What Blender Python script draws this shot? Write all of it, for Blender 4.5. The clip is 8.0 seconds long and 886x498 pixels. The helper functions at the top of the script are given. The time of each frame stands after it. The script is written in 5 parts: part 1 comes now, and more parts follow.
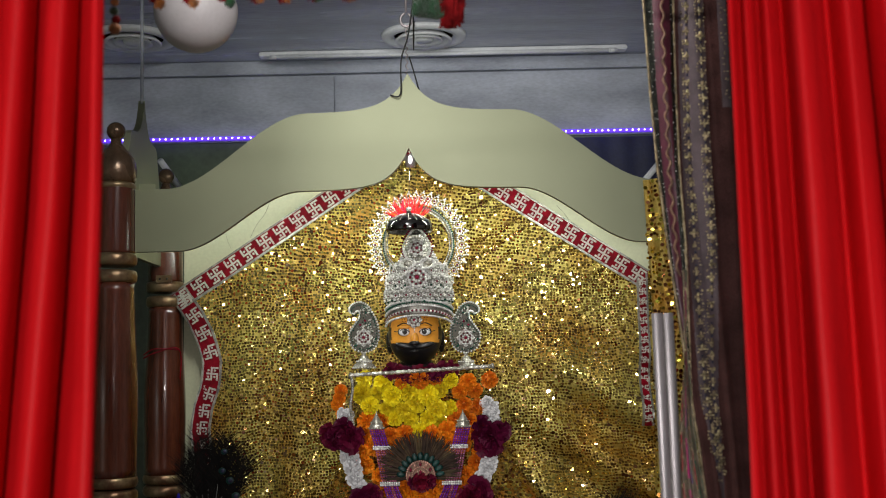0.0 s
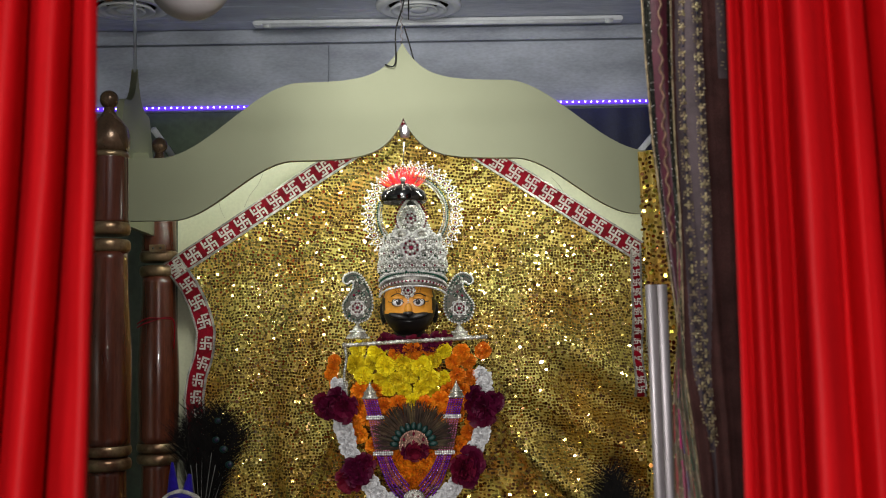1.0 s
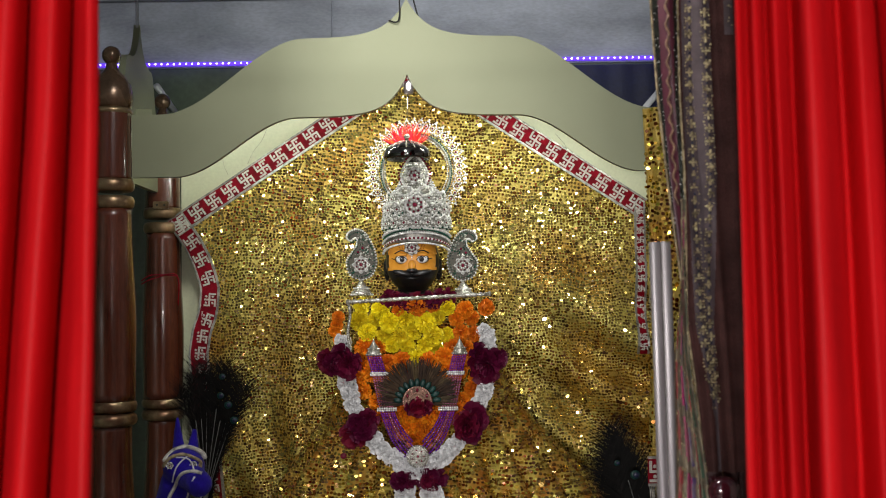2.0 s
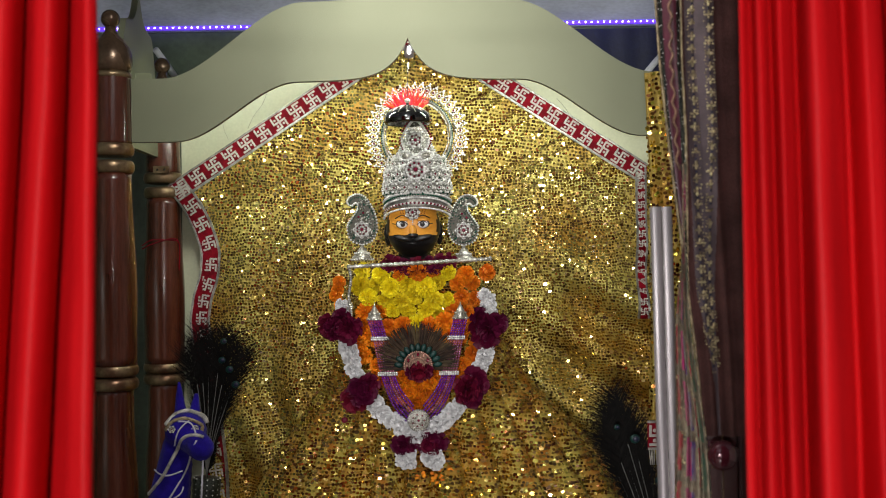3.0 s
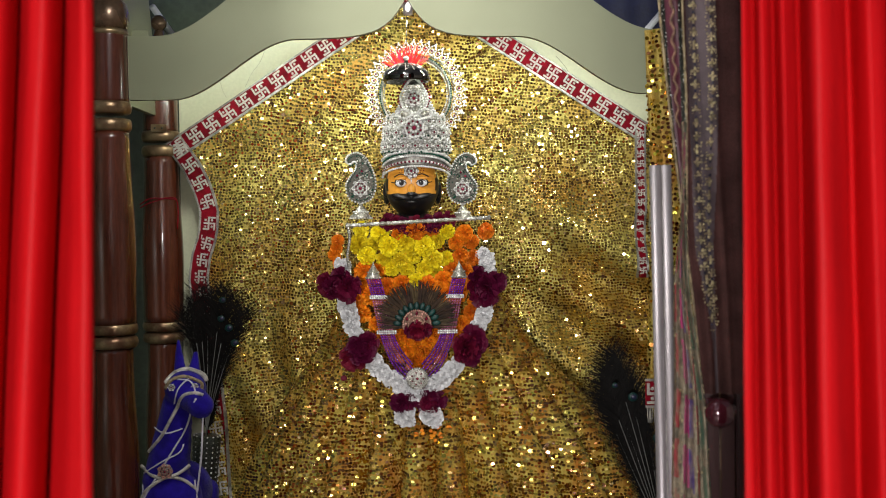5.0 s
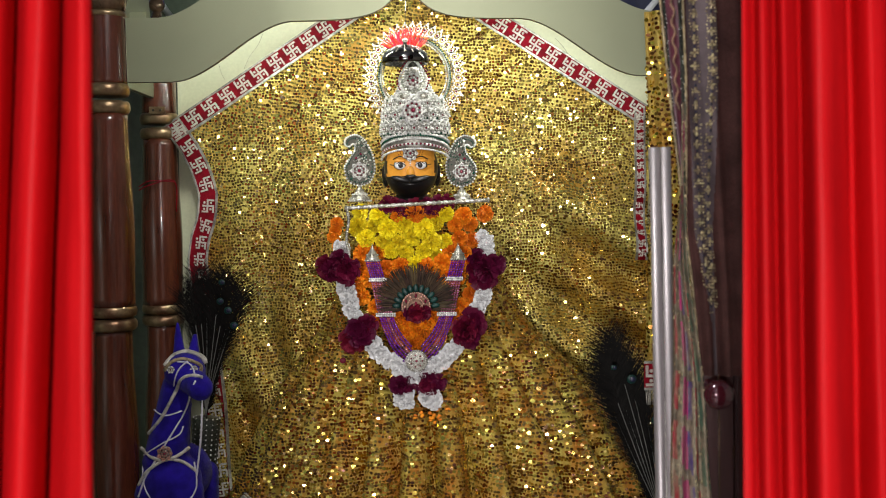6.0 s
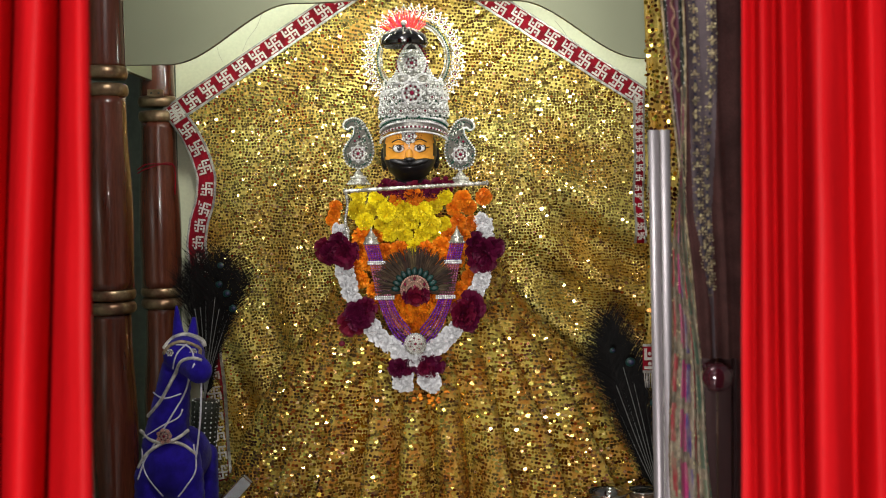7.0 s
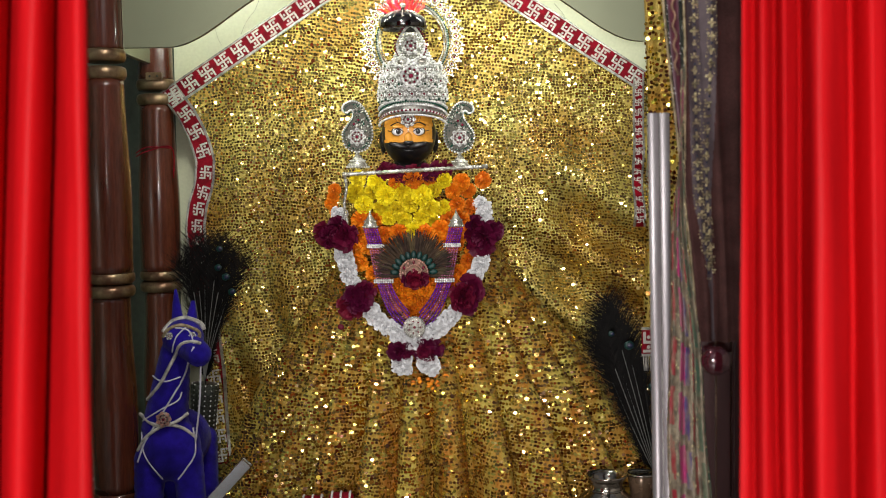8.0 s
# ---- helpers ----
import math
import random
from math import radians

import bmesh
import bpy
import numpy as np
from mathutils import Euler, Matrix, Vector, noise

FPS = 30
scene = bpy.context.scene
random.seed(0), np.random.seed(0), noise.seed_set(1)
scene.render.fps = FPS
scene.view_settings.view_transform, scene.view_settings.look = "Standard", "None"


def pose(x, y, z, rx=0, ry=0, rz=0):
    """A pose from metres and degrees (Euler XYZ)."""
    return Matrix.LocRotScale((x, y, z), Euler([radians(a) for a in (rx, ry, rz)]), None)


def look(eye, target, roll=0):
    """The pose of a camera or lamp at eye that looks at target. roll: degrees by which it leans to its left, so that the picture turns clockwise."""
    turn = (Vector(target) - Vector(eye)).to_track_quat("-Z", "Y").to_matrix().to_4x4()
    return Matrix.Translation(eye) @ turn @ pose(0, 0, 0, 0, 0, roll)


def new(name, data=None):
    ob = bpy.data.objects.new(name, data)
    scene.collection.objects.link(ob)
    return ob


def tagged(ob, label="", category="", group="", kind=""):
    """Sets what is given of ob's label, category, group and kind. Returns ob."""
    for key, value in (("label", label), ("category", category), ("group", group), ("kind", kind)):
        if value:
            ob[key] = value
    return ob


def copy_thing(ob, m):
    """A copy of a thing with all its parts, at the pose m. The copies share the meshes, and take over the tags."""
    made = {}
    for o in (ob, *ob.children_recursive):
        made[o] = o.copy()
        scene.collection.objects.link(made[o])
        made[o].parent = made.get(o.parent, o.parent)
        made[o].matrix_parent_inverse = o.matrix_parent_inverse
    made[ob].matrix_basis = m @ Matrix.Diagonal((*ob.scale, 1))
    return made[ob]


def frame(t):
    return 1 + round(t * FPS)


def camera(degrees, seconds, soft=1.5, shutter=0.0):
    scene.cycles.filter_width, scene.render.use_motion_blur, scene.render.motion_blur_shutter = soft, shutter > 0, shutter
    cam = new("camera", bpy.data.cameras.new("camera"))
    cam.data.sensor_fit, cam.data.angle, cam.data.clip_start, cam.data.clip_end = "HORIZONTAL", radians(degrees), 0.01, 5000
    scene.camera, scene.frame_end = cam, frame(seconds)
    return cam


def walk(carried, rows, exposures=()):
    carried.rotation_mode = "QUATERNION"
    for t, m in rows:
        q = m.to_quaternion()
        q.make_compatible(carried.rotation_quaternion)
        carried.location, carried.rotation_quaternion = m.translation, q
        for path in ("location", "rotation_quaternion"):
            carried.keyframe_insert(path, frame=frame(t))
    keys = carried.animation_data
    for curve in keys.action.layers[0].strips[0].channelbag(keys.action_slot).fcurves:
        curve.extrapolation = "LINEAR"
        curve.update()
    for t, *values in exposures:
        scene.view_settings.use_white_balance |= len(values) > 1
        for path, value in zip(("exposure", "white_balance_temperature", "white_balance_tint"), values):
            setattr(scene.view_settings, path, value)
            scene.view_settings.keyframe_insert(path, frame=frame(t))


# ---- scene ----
from mathutils.bvhtree import BVHTree

# ---------------------------------------------------------------- camera and walk
cam = camera(42.08, 8.0, soft=1.0)
EYE = 1.5
# seconds, metres from the first eye, pan, tilt and lean in degrees
ROWS = [
    (0.0, 0.0, 0.0, 0.0, 0.0, 6.2, -1.2),
    (0.5, -0.0008, 0.0005, 0.0, -0.128, 5.708, -1.07),
    (1.0, -0.0019, 0.0012, -0.0008, -0.306, 4.752, -0.945),
    (1.5, -0.0024, 0.0013, -0.0015, -0.2, 3.77, -0.882),
    (2.0, -0.0021, 0.0018, -0.0016, -0.094, 2.64, -0.84),
    (3.5, -0.0015, 0.0042, -0.0022, -0.014, 0.237, -0.814),
    (4.0, -0.0019, 0.0048, -0.0027, -0.028, -0.346, -0.819),
    (4.5, -0.002, 0.0055, -0.0034, -0.043, -0.727, -0.805),
    (6.0, -0.0025, 0.0073, -0.0057, -0.105, -1.95, -0.8),
    (6.5, -0.0025, 0.0076, -0.0062, -0.117, -2.363, -0.805),
    (7.0, -0.0025, 0.008, -0.0067, -0.151, -2.776, -0.803),
    (7.5, -0.0024, 0.0087, -0.0072, -0.178, -3.174, -0.8),
    (8.0, -0.0022, 0.0093, -0.0076, -0.18, -3.584, -0.795),
]


def sight(x, y, z, pan, tilt, lean):
    p, t = radians(pan), radians(tilt)
    eye = Vector((x, y, EYE + z))
    return look(eye, eye + Vector((-math.sin(p) * math.cos(t), math.cos(p) * math.cos(t), math.sin(t))), lean)


walk(cam, [(r[0], sight(*r[1:])) for r in ROWS], [(0.0, -0.26), (1.5, -0.17), (4.0, 0.05), (8.0, 0.36)])
cam.data.dof.use_dof = True
cam.data.dof.focus_distance = 3.18
cam.data.dof.aperture_fstop = 5.0

# ---------------------------------------------------------------- world and large lights
world = bpy.data.worlds.new("dim_hall")
scene.world = world
world.use_nodes = True
world.node_tree.nodes["Background"].inputs[0].default_value = (0.5, 0.55, 0.65, 1)
world.node_tree.nodes["Background"].inputs[1].default_value = 0.02


def area(name, where, target, wide, deep, watts, colour):
    d = bpy.data.lights.new(name, "AREA")
    d.shape, d.size, d.size_y, d.energy, d.color = "RECTANGLE", wide, deep, watts, colour
    ob = new(name, d)
    ob.matrix_world = look(where, target)
    return ob


# unseen main lamp behind the camera, its place tuned on curtains and door
area("hall_light", (-0.52, -2.6, 1.36), (0.0, 3.0, 1.0), 0.5, 0.14, 100, (1.0, 0.98, 0.95))
# fill lamp added to even out left and right; no fixture belongs to it
area("hall_light", (0.35, -2.3, 1.95), (-0.2, 3.0, 1.2), 0.6, 0.14, 40, (1.0, 0.97, 0.93))
area("shrine_ceiling_light", (-0.22, 1.75, 2.56), (-0.05, 3.1, 1.3), 0.18, 0.06, 10.5, (1.0, 0.99, 0.93))
area("canopy_light", (-0.42, 3.06, 2.0), (-0.35, 3.5, 1.75), 0.5, 0.012, 2.7, (0.95, 1.0, 0.86))
area("canopy_light", (0.27, 3.06, 2.0), (0.2, 3.5, 1.75), 0.5, 0.012, 2.7, (0.95, 1.0, 0.86))
spot = bpy.data.lights.new("canopy_spot", "SPOT")
spot.energy, spot.spot_size, spot.spot_blend, spot.shadow_soft_size, spot.color = 4.4, radians(95), 0.7, 0.012, (1.0, 0.97, 0.88)
new("canopy_spot", spot).matrix_world = look((-0.082, 3.035, 2.04), (-0.08, 3.3, 1.55))


# ---------------------------------------------------------------- materials
def material(name, colour, rough=0.5, metal=0.0, vary=0.15, scale=20.0, fine=180.0, bump=0.15, sheen=0.0, coat=0.0, island=0.0, other=None, spec=0.5, hues=0.05, stretch=(1, 1, 1), object_random=0.0):
    m = bpy.data.materials.new(name)
    m.use_nodes = True
    nt = m.node_tree
    n, link = nt.nodes, nt.links.new
    b = n["Principled BSDF"]
    b.inputs["Roughness"].default_value, b.inputs["Metallic"].default_value = rough, metal
    b.inputs["Specular IOR Level"].default_value = spec
    b.inputs["Sheen Weight"].default_value = sheen
    b.inputs["Coat Weight"].default_value = coat
    b.inputs["Coat Roughness"].default_value = 0.05
    tc, mp = n.new("ShaderNodeTexCoord"), n.new("ShaderNodeMapping")
    mp.inputs["Scale"].default_value = stretch
    link(tc.outputs["Object"], mp.inputs["Vector"])
    big, small = n.new("ShaderNodeTexNoise"), n.new("ShaderNodeTexNoise")
    big.inputs["Scale"].default_value, small.inputs["Scale"].default_value = scale, fine
    big.inputs["Detail"].default_value = 6
    link(mp.outputs["Vector"], big.inputs["Vector"])
    link(mp.outputs["Vector"], small.inputs["Vector"])
    mix = n.new("ShaderNodeMix")
    mix.data_type = "RGBA"
    c2 = other if other else tuple(c * (1 - 2.2 * vary) for c in colour)
    mix.inputs[6].default_value = (*[max(c, 0) for c in c2], 1)
    mix.inputs[7].default_value = (*colour, 1)
    ramp = n.new("ShaderNodeMapRange")
    ramp.inputs[1].default_value, ramp.inputs[2].default_value = 0.35, 0.62
    link(big.outputs["Fac"], ramp.inputs[0])
    link(ramp.outputs[0], mix.inputs[0])
    last = mix.outputs[2]
    hsv = n.new("ShaderNodeHueSaturation")
    link(last, hsv.inputs["Color"])
    val = n.new("ShaderNodeMapRange")
    val.inputs[1].default_value, val.inputs[2].default_value = 0.25, 0.75
    val.inputs[3].default_value, val.inputs[4].default_value = 1 - vary, 1 + vary
    link(small.outputs["Fac"], val.inputs[0])
    v = val.outputs[0]
    if island or object_random:
        if island:
            src = n.new("ShaderNodeNewGeometry").outputs["Random Per Island"]
        else:
            src = n.new("ShaderNodeObjectInfo").outputs["Random"]
        r = island or object_random
        mr = n.new("ShaderNodeMapRange")
        mr.inputs[3].default_value, mr.inputs[4].default_value = 1 - r, 1 + r
        link(src, mr.inputs[0])
        mul = n.new("ShaderNodeMath")
        mul.operation = "MULTIPLY"
        link(v, mul.inputs[0])
        link(mr.outputs[0], mul.inputs[1])
        v = mul.outputs[0]
        hue = n.new("ShaderNodeMapRange")
        hue.inputs[3].default_value, hue.inputs[4].default_value = 0.5 - hues * r, 0.5 + hues * r
        link(src, hue.inputs[0])
        link(hue.outputs[0], hsv.inputs["Hue"])
    link(v, hsv.inputs["Value"])
    link(hsv.outputs["Color"], b.inputs["Base Color"])
    rr = n.new("ShaderNodeMapRange")
    rr.inputs[3].default_value, rr.inputs[4].default_value = max(rough - 0.08, 0.02), min(rough + 0.1, 1)
    link(big.outputs["Fac"], rr.inputs[0])
    link(rr.outputs[0], b.inputs["Roughness"])
    if bump:
        bp = n.new("ShaderNodeBump")
        bp.inputs["Strength"].default_value, bp.inputs["Distance"].default_value = bump, 0.003
        link(small.outputs["Fac"], bp.inputs["Height"])
        link(bp.outputs["Normal"], b.inputs["Normal"])
    return m


def glowing(name, colour, strength):
    m = bpy.data.materials.new(name)
    m.use_nodes = True
    b = m.node_tree.nodes["Principled BSDF"]
    b.inputs["Base Color"].default_value = (*colour, 1)
    b.inputs["Emission Color"].default_value = (*colour, 1)
    b.inputs["Emission Strength"].default_value = strength
    return m


def clear(name, colour, rough=0.05):
    m = bpy.data.materials.new(name)
    m.use_nodes = True
    b = m.node_tree.nodes["Principled BSDF"]
    b.inputs["Base Color"].default_value = (*colour, 1)
    b.inputs["Roughness"].default_value = rough
    b.inputs["Transmission Weight"].default_value = 1.0
    return m


M_CEIL = material("glossy_ceiling_paint", (0.45, 0.48, 0.58), 0.25, 0, 0.14, 3, 40, 0.5, stretch=(0.5, 3, 1))
M_WALL = material("grey_wall_paint", (0.42, 0.45, 0.53), 0.6, 0, 0.12, 4, 60, 0.3, other=(0.28, 0.3, 0.36), stretch=(1, 1, 2.5))
M_GREEN = material("dark_green_paint", (0.1, 0.135, 0.085), 0.35, 0, 0.15, 5, 60, 0.2)
M_NAVY = material("navy_cloth", (0.008, 0.012, 0.055), 0.6, 0, 0.2, 5, 120, 0.2)
M_HALL = material("hall_plaster", (0.4, 0.36, 0.32), 0.7, 0, 0.1, 3, 50, 0.2)
M_FLOOR = material("stone_floor", (0.3, 0.28, 0.26), 0.25, 0, 0.12, 6, 90, 0.1)
M_ALTAR = material("altar_marble", (0.2, 0.17, 0.15), 0.25, 0, 0.1, 5, 90, 0.1)
M_ARCH = material("champagne_painted_board", (0.275, 0.29, 0.19), 0.5, 0.5, 0.04, 3, 400, 0.08)
M_EDGE = material("dark_board_edge", (0.06, 0.05, 0.03), 0.5)
M_CREAM = material("cream_panel", (0.62, 0.63, 0.44), 0.5, 0, 0.05, 4, 120, 0.1)
M_CRACK = material("cracked_paint", (0.42, 0.42, 0.3), 0.7)
M_WOOD = material("dark_lacquered_wood", (0.105, 0.026, 0.013), 0.22, 0, 0.22, 6, 60, 0.08, coat=0.6, stretch=(4, 4, 0.5))
M_BRONZE = material("rubbed_bronze", (0.34, 0.25, 0.14), 0.32, 0.75, 0.2, 18, 120, 0.2, other=(0.16, 0.08, 0.045))
M_COPPER = material("copper_brown_lacquer", (0.17, 0.105, 0.065), 0.26, 0.5, 0.2, 18, 120, 0.1)
# orange-brown patches in cloth and sequin colour stand in for fold shading
M_GOLD = material("gold_lame_fabric", (0.5, 0.41, 0.1), 0.4, 0.4, 0.3, 6, 380, 0.7, other=(0.39, 0.205, 0.025))
M_SEQ = material("gold_sequin", (0.5, 0.395, 0.115), 0.07, 0.85, 0.1, 5, 60, 0.0, other=(0.46, 0.22, 0.035), island=0.65, hues=0.05, coat=1.0)
M_SEQB = material("gold_sequin_warm", (0.58, 0.33, 0.06), 0.17, 1.0, 0.1, 12, 100, 0.0, island=0.7, hues=0.1, coat=0.6)
# amber streaks in cloth and sequins paint the light thrown about between pleats
M_GOLDG = material("gown_lame_fabric", (0.5, 0.385, 0.07), 0.4, 0.4, 0.3, 7, 380, 0.7, other=(0.44, 0.16, 0.012), stretch=(3.5, 3.5, 0.4))
M_SEQG = material("gown_sequin", (0.56, 0.41, 0.1), 0.08, 0.86, 0.1, 7, 60, 0.0, other=(0.5, 0.19, 0.02), island=0.7, hues=0.06, coat=1.0, stretch=(3, 3, 0.4))
M_TRIM = material("red_brocade", (0.21, 0.003, 0.012), 0.7, 0, 0.2, 40, 500, 0.3, spec=0.1)
M_THREAD = material("silver_thread", (0.7, 0.66, 0.6), 0.45, 0.3, 0.25, 60, 600, 0.5)
M_SILVER = material("silver_ornament", (0.62, 0.6, 0.55), 0.26, 0.6, 0.25, 50, 400, 0.3, other=(0.3, 0.28, 0.22))
M_DARKSIL = material("oxidised_silver", (0.34, 0.325, 0.29), 0.4, 0.6, 0.25, 50, 400, 0.3)
M_RHINE = material("rhinestone", (0.78, 0.77, 0.74), 0.2, 0.15, 0.15, 60, 500, 0.0, island=0.3)
M_RUBY = material("ruby_stone", (0.2, 0.008, 0.035), 0.1, 0.1, 0.2, 60, 400, 0.0, coat=0.6)
M_EMERALD = material("green_enamel", (0.01, 0.09, 0.055), 0.15, 0.2, 0.2, 60, 400, 0.0, coat=0.5)
M_CHROME = material("dark_chrome", (0.2, 0.19, 0.18), 0.1, 1.0, 0.1, 30, 200, 0.02)
M_STEEL = material("brushed_steel", (0.5, 0.45, 0.47), 0.48, 0.75, 0.06, 10, 200, 0.05, stretch=(8, 8, 0.3))
M_FACE = material("orange_face_paint", (0.78, 0.33, 0.035), 0.4, 0, 0.06, 20, 200, 0.05)
M_BLACK = material("black_lacquer", (0.012, 0.011, 0.012), 0.35, 0, 0.2, 20, 200, 0.1)
M_WHITE = material("white_enamel", (0.82, 0.82, 0.84), 0.2, 0, 0.03, 20, 200, 0.0)
M_IRIS = material("grey_enamel", (0.06, 0.055, 0.06), 0.15, 0, 0.03, 20, 200, 0.0)
M_YEL = material("yellow_marigold", (0.98, 0.8, 0.014), 0.6, 0, 0.12, 60, 300, 0.2, object_random=0.12)
M_ORA = material("orange_marigold", (0.95, 0.28, 0.006), 0.6, 0, 0.15, 60, 300, 0.2, object_random=0.16)
M_ROSE = material("maroon_rose_petal", (0.13, 0.003, 0.03), 0.5, 0, 0.25, 40, 300, 0.2, object_random=0.35, spec=0.25)
M_TUBE = material("white_tuberose", (0.8, 0.79, 0.8), 0.6, 0, 0.08, 60, 300, 0.2, object_random=0.08)
M_PURPLE = material("purple_bead", (0.15, 0.014, 0.3), 0.18, 0.1, 0.15, 60, 300, 0.0, coat=0.5, island=0.3)
M_PINKB = material("rose_bead", (0.42, 0.13, 0.24), 0.18, 0.2, 0.15, 60, 300, 0.0, coat=0.5, island=0.4)
M_FEATH = material("dark_feather", (0.06, 0.034, 0.019), 0.6, 0, 0.3, 60, 400, 0.1, island=0.6, spec=0.2)
M_PEA = material("peacock_black", (0.008, 0.0065, 0.006), 0.65, 0, 0.3, 60, 400, 0.1, island=0.5, spec=0.12)
M_QUILL = material("pale_quill", (0.14, 0.14, 0.13), 0.4, 0, 0.1)
M_TEAL = material("teal_feather_eye", (0.003, 0.034, 0.029), 0.4, 0.0, 0.2, spec=0.25)
M_NEON = material("blue_feather_heart", (0.006, 0.008, 0.04), 0.35, 0.0, 0.2)
M_VELVET = material("blue_velvet", (0.018, 0.008, 0.26), 0.9, 0, 0.2, 30, 500, 0.4, sheen=0.08, spec=0.1)
M_CORD = material("white_cord", (0.6, 0.58, 0.66), 0.6, 0, 0.1, 60, 500, 0.3)
M_ROSEG = material("rose_gold_button", (0.62, 0.34, 0.27), 0.35, 0.5, 0.15, 60, 400, 0.2)
M_RED = material("red_satin", (0.56, 0.0055, 0.009), 0.5, 0, 0.08, 8, 260, 0.1, spec=0.11, stretch=(3, 3, 0.4))
M_REDF = material("red_plume", (0.42, 0.008, 0.012), 0.6, 0, 0.2, 40, 300, 0.1, island=0.3, spec=0.1)
M_LACE = material("mauve_net", (0.115, 0.086, 0.095), 0.65, 0, 0.15, 25, 500, 0.4, spec=0.2)
M_MAROON = material("maroon_satin", (0.1, 0.012, 0.03), 0.45, 0, 0.2, 20, 300, 0.2)
M_DKCLOTH = material("dark_brown_net", (0.085, 0.036, 0.033), 0.75, 0, 0.2, 20, 400, 0.3, spec=0.12)
M_BLKSEQ = material("black_glitter", (0.03, 0.034, 0.022), 0.35, 0.4, 0.5, 200, 700, 0.6)
M_ZARI = material("gold_zari_thread", (0.5, 0.4, 0.23), 0.45, 0.4, 0.3, 80, 500, 0.4, island=0.4)
M_BRAID = material("dull_gold_braid", (0.3, 0.17, 0.11), 0.5, 0.3, 0.3, 80, 500, 0.4)
M_DOOR = material("dark_brown_lacquer_door", (0.05, 0.022, 0.022), 0.3, 0, 0.15, 8, 80, 0.05, coat=0.3, stretch=(5, 5, 0.4))
M_KNOB = material("dark_cherry_knob", (0.07, 0.012, 0.02), 0.1, 0.3, 0.1, coat=1.0)
M_GLOBE = material("frosted_globe", (0.5, 0.46, 0.48), 0.45, 0, 0.04, 10, 100, 0.0)
M_PLASTIC = material("white_plastic", (0.72, 0.74, 0.78), 0.4, 0, 0.06, 10, 100, 0.03)
M_TAPE = glowing("violet_led_tape", (0.16, 0.05, 1.0), 0.9)
M_LED = glowing("led_chip", (0.6, 0.55, 1.0), 7.0)
M_BULB = glowing("spot_bulb", (1.0, 0.98, 0.92), 14.0)
M_BRASS = material("tarnished_silver_pot", (0.5, 0.46, 0.4), 0.16, 1.0, 0.15, 15, 100, 0.05)
M_CLEAR = clear("clear_acrylic", (0.9, 0.9, 0.88), 0.08)
M_FISH = material("pale_clear_cord", (0.55, 0.6, 0.68), 0.4, 0, 0.05)
_n = M_FISH.node_tree.nodes
_mix, _clear = _n.new("ShaderNodeMixShader"), _n.new("ShaderNodeBsdfTransparent")
_mix.inputs[0].default_value = 0.4
M_FISH.node_tree.links.new(_clear.outputs[0], _mix.inputs[1])
M_FISH.node_tree.links.new(_n["Principled BSDF"].outputs[0], _mix.inputs[2])
M_FISH.node_tree.links.new(_mix.outputs[0], _n["Material Output"].inputs[0])
M_WIRE = material("dark_wire", (0.03, 0.03, 0.03), 0.5, 0.3)
M_GREENT = material("green_tassel_wool", (0.006, 0.085, 0.02), 0.8, 0, 0.3, 60, 400, 0.3, sheen=0.4)
M_REDT = material("red_tassel_wool", (0.25, 0.008, 0.01), 0.8, 0, 0.3, 60, 400, 0.3, spec=0.1)
M_ORT = material("orange_tassel_wool", (0.5, 0.16, 0.02), 0.8, 0, 0.3, 60, 400, 0.3, sheen=0.4)
M_SB = material("stripe_beige", (0.33, 0.27, 0.19), 0.6, 0, 0.3, 90, 500, 0.4, stretch=(1, 1, 0.5))
M_SG = material("stripe_green", (0.07, 0.14, 0.095), 0.6, 0, 0.3, 60, 400, 0.4, other=(0.2, 0.2, 0.13), stretch=(1, 1, 0.5))
M_SP = material("stripe_pink", (0.4, 0.025, 0.15), 0.6, 0, 0.3, 60, 400, 0.4, other=(0.3, 0.12, 0.13), stretch=(1, 1, 0.4))
M_SV = material("stripe_violet", (0.09, 0.06, 0.19), 0.6, 0, 0.3, 60, 400, 0.4, other=(0.28, 0.24, 0.2), stretch=(1, 1, 0.4))
M_SR = material("stripe_red", (0.33, 0.02, 0.035), 0.6, 0, 0.3, 60, 400, 0.4, other=(0.28, 0.17, 0.12), stretch=(1, 1, 0.4))


# ---------------------------------------------------------------- building helpers
def thing(name, label, category, group="", kind="", at=(0, 0, 0)):
    ob = new(name)
    ob.location = at
    ob.empty_display_size = 0.05
    return tagged(ob, label, category, group, kind)


def finish(me, mats, smooth):
    for m in mats if isinstance(mats, (list, tuple)) else [mats]:
        me.materials.append(m)
    if smooth:
        me.polygons.foreach_set("use_smooth", [True] * len(me.polygons))
    me.update()


def part(name, bm, mats, parent=None, label="", smooth=True):
    me = bpy.data.meshes.new(name)
    bm.normal_update()
    bm.to_mesh(me)
    bm.free()
    finish(me, mats, smooth)
    ob = new(name, me)
    if parent:
        ob.parent = parent
    if label:
        ob["label"] = label
    return ob


def raw(name, verts, faces, mats, parent=None, label="", smooth=True):
    me = bpy.data.meshes.new(name)
    me.from_pydata([tuple(v) for v in verts], [], faces)
    finish(me, mats, smooth)
    ob = new(name, me)
    if parent:
        ob.parent = parent
    if label:
        ob["label"] = label
    return ob


def again(ob, parent, m):
    """Another piece on the same mesh."""
    c = new(ob.name.split(".")[0], ob.data)
    c.parent = parent
    c.matrix_basis = m
    return c


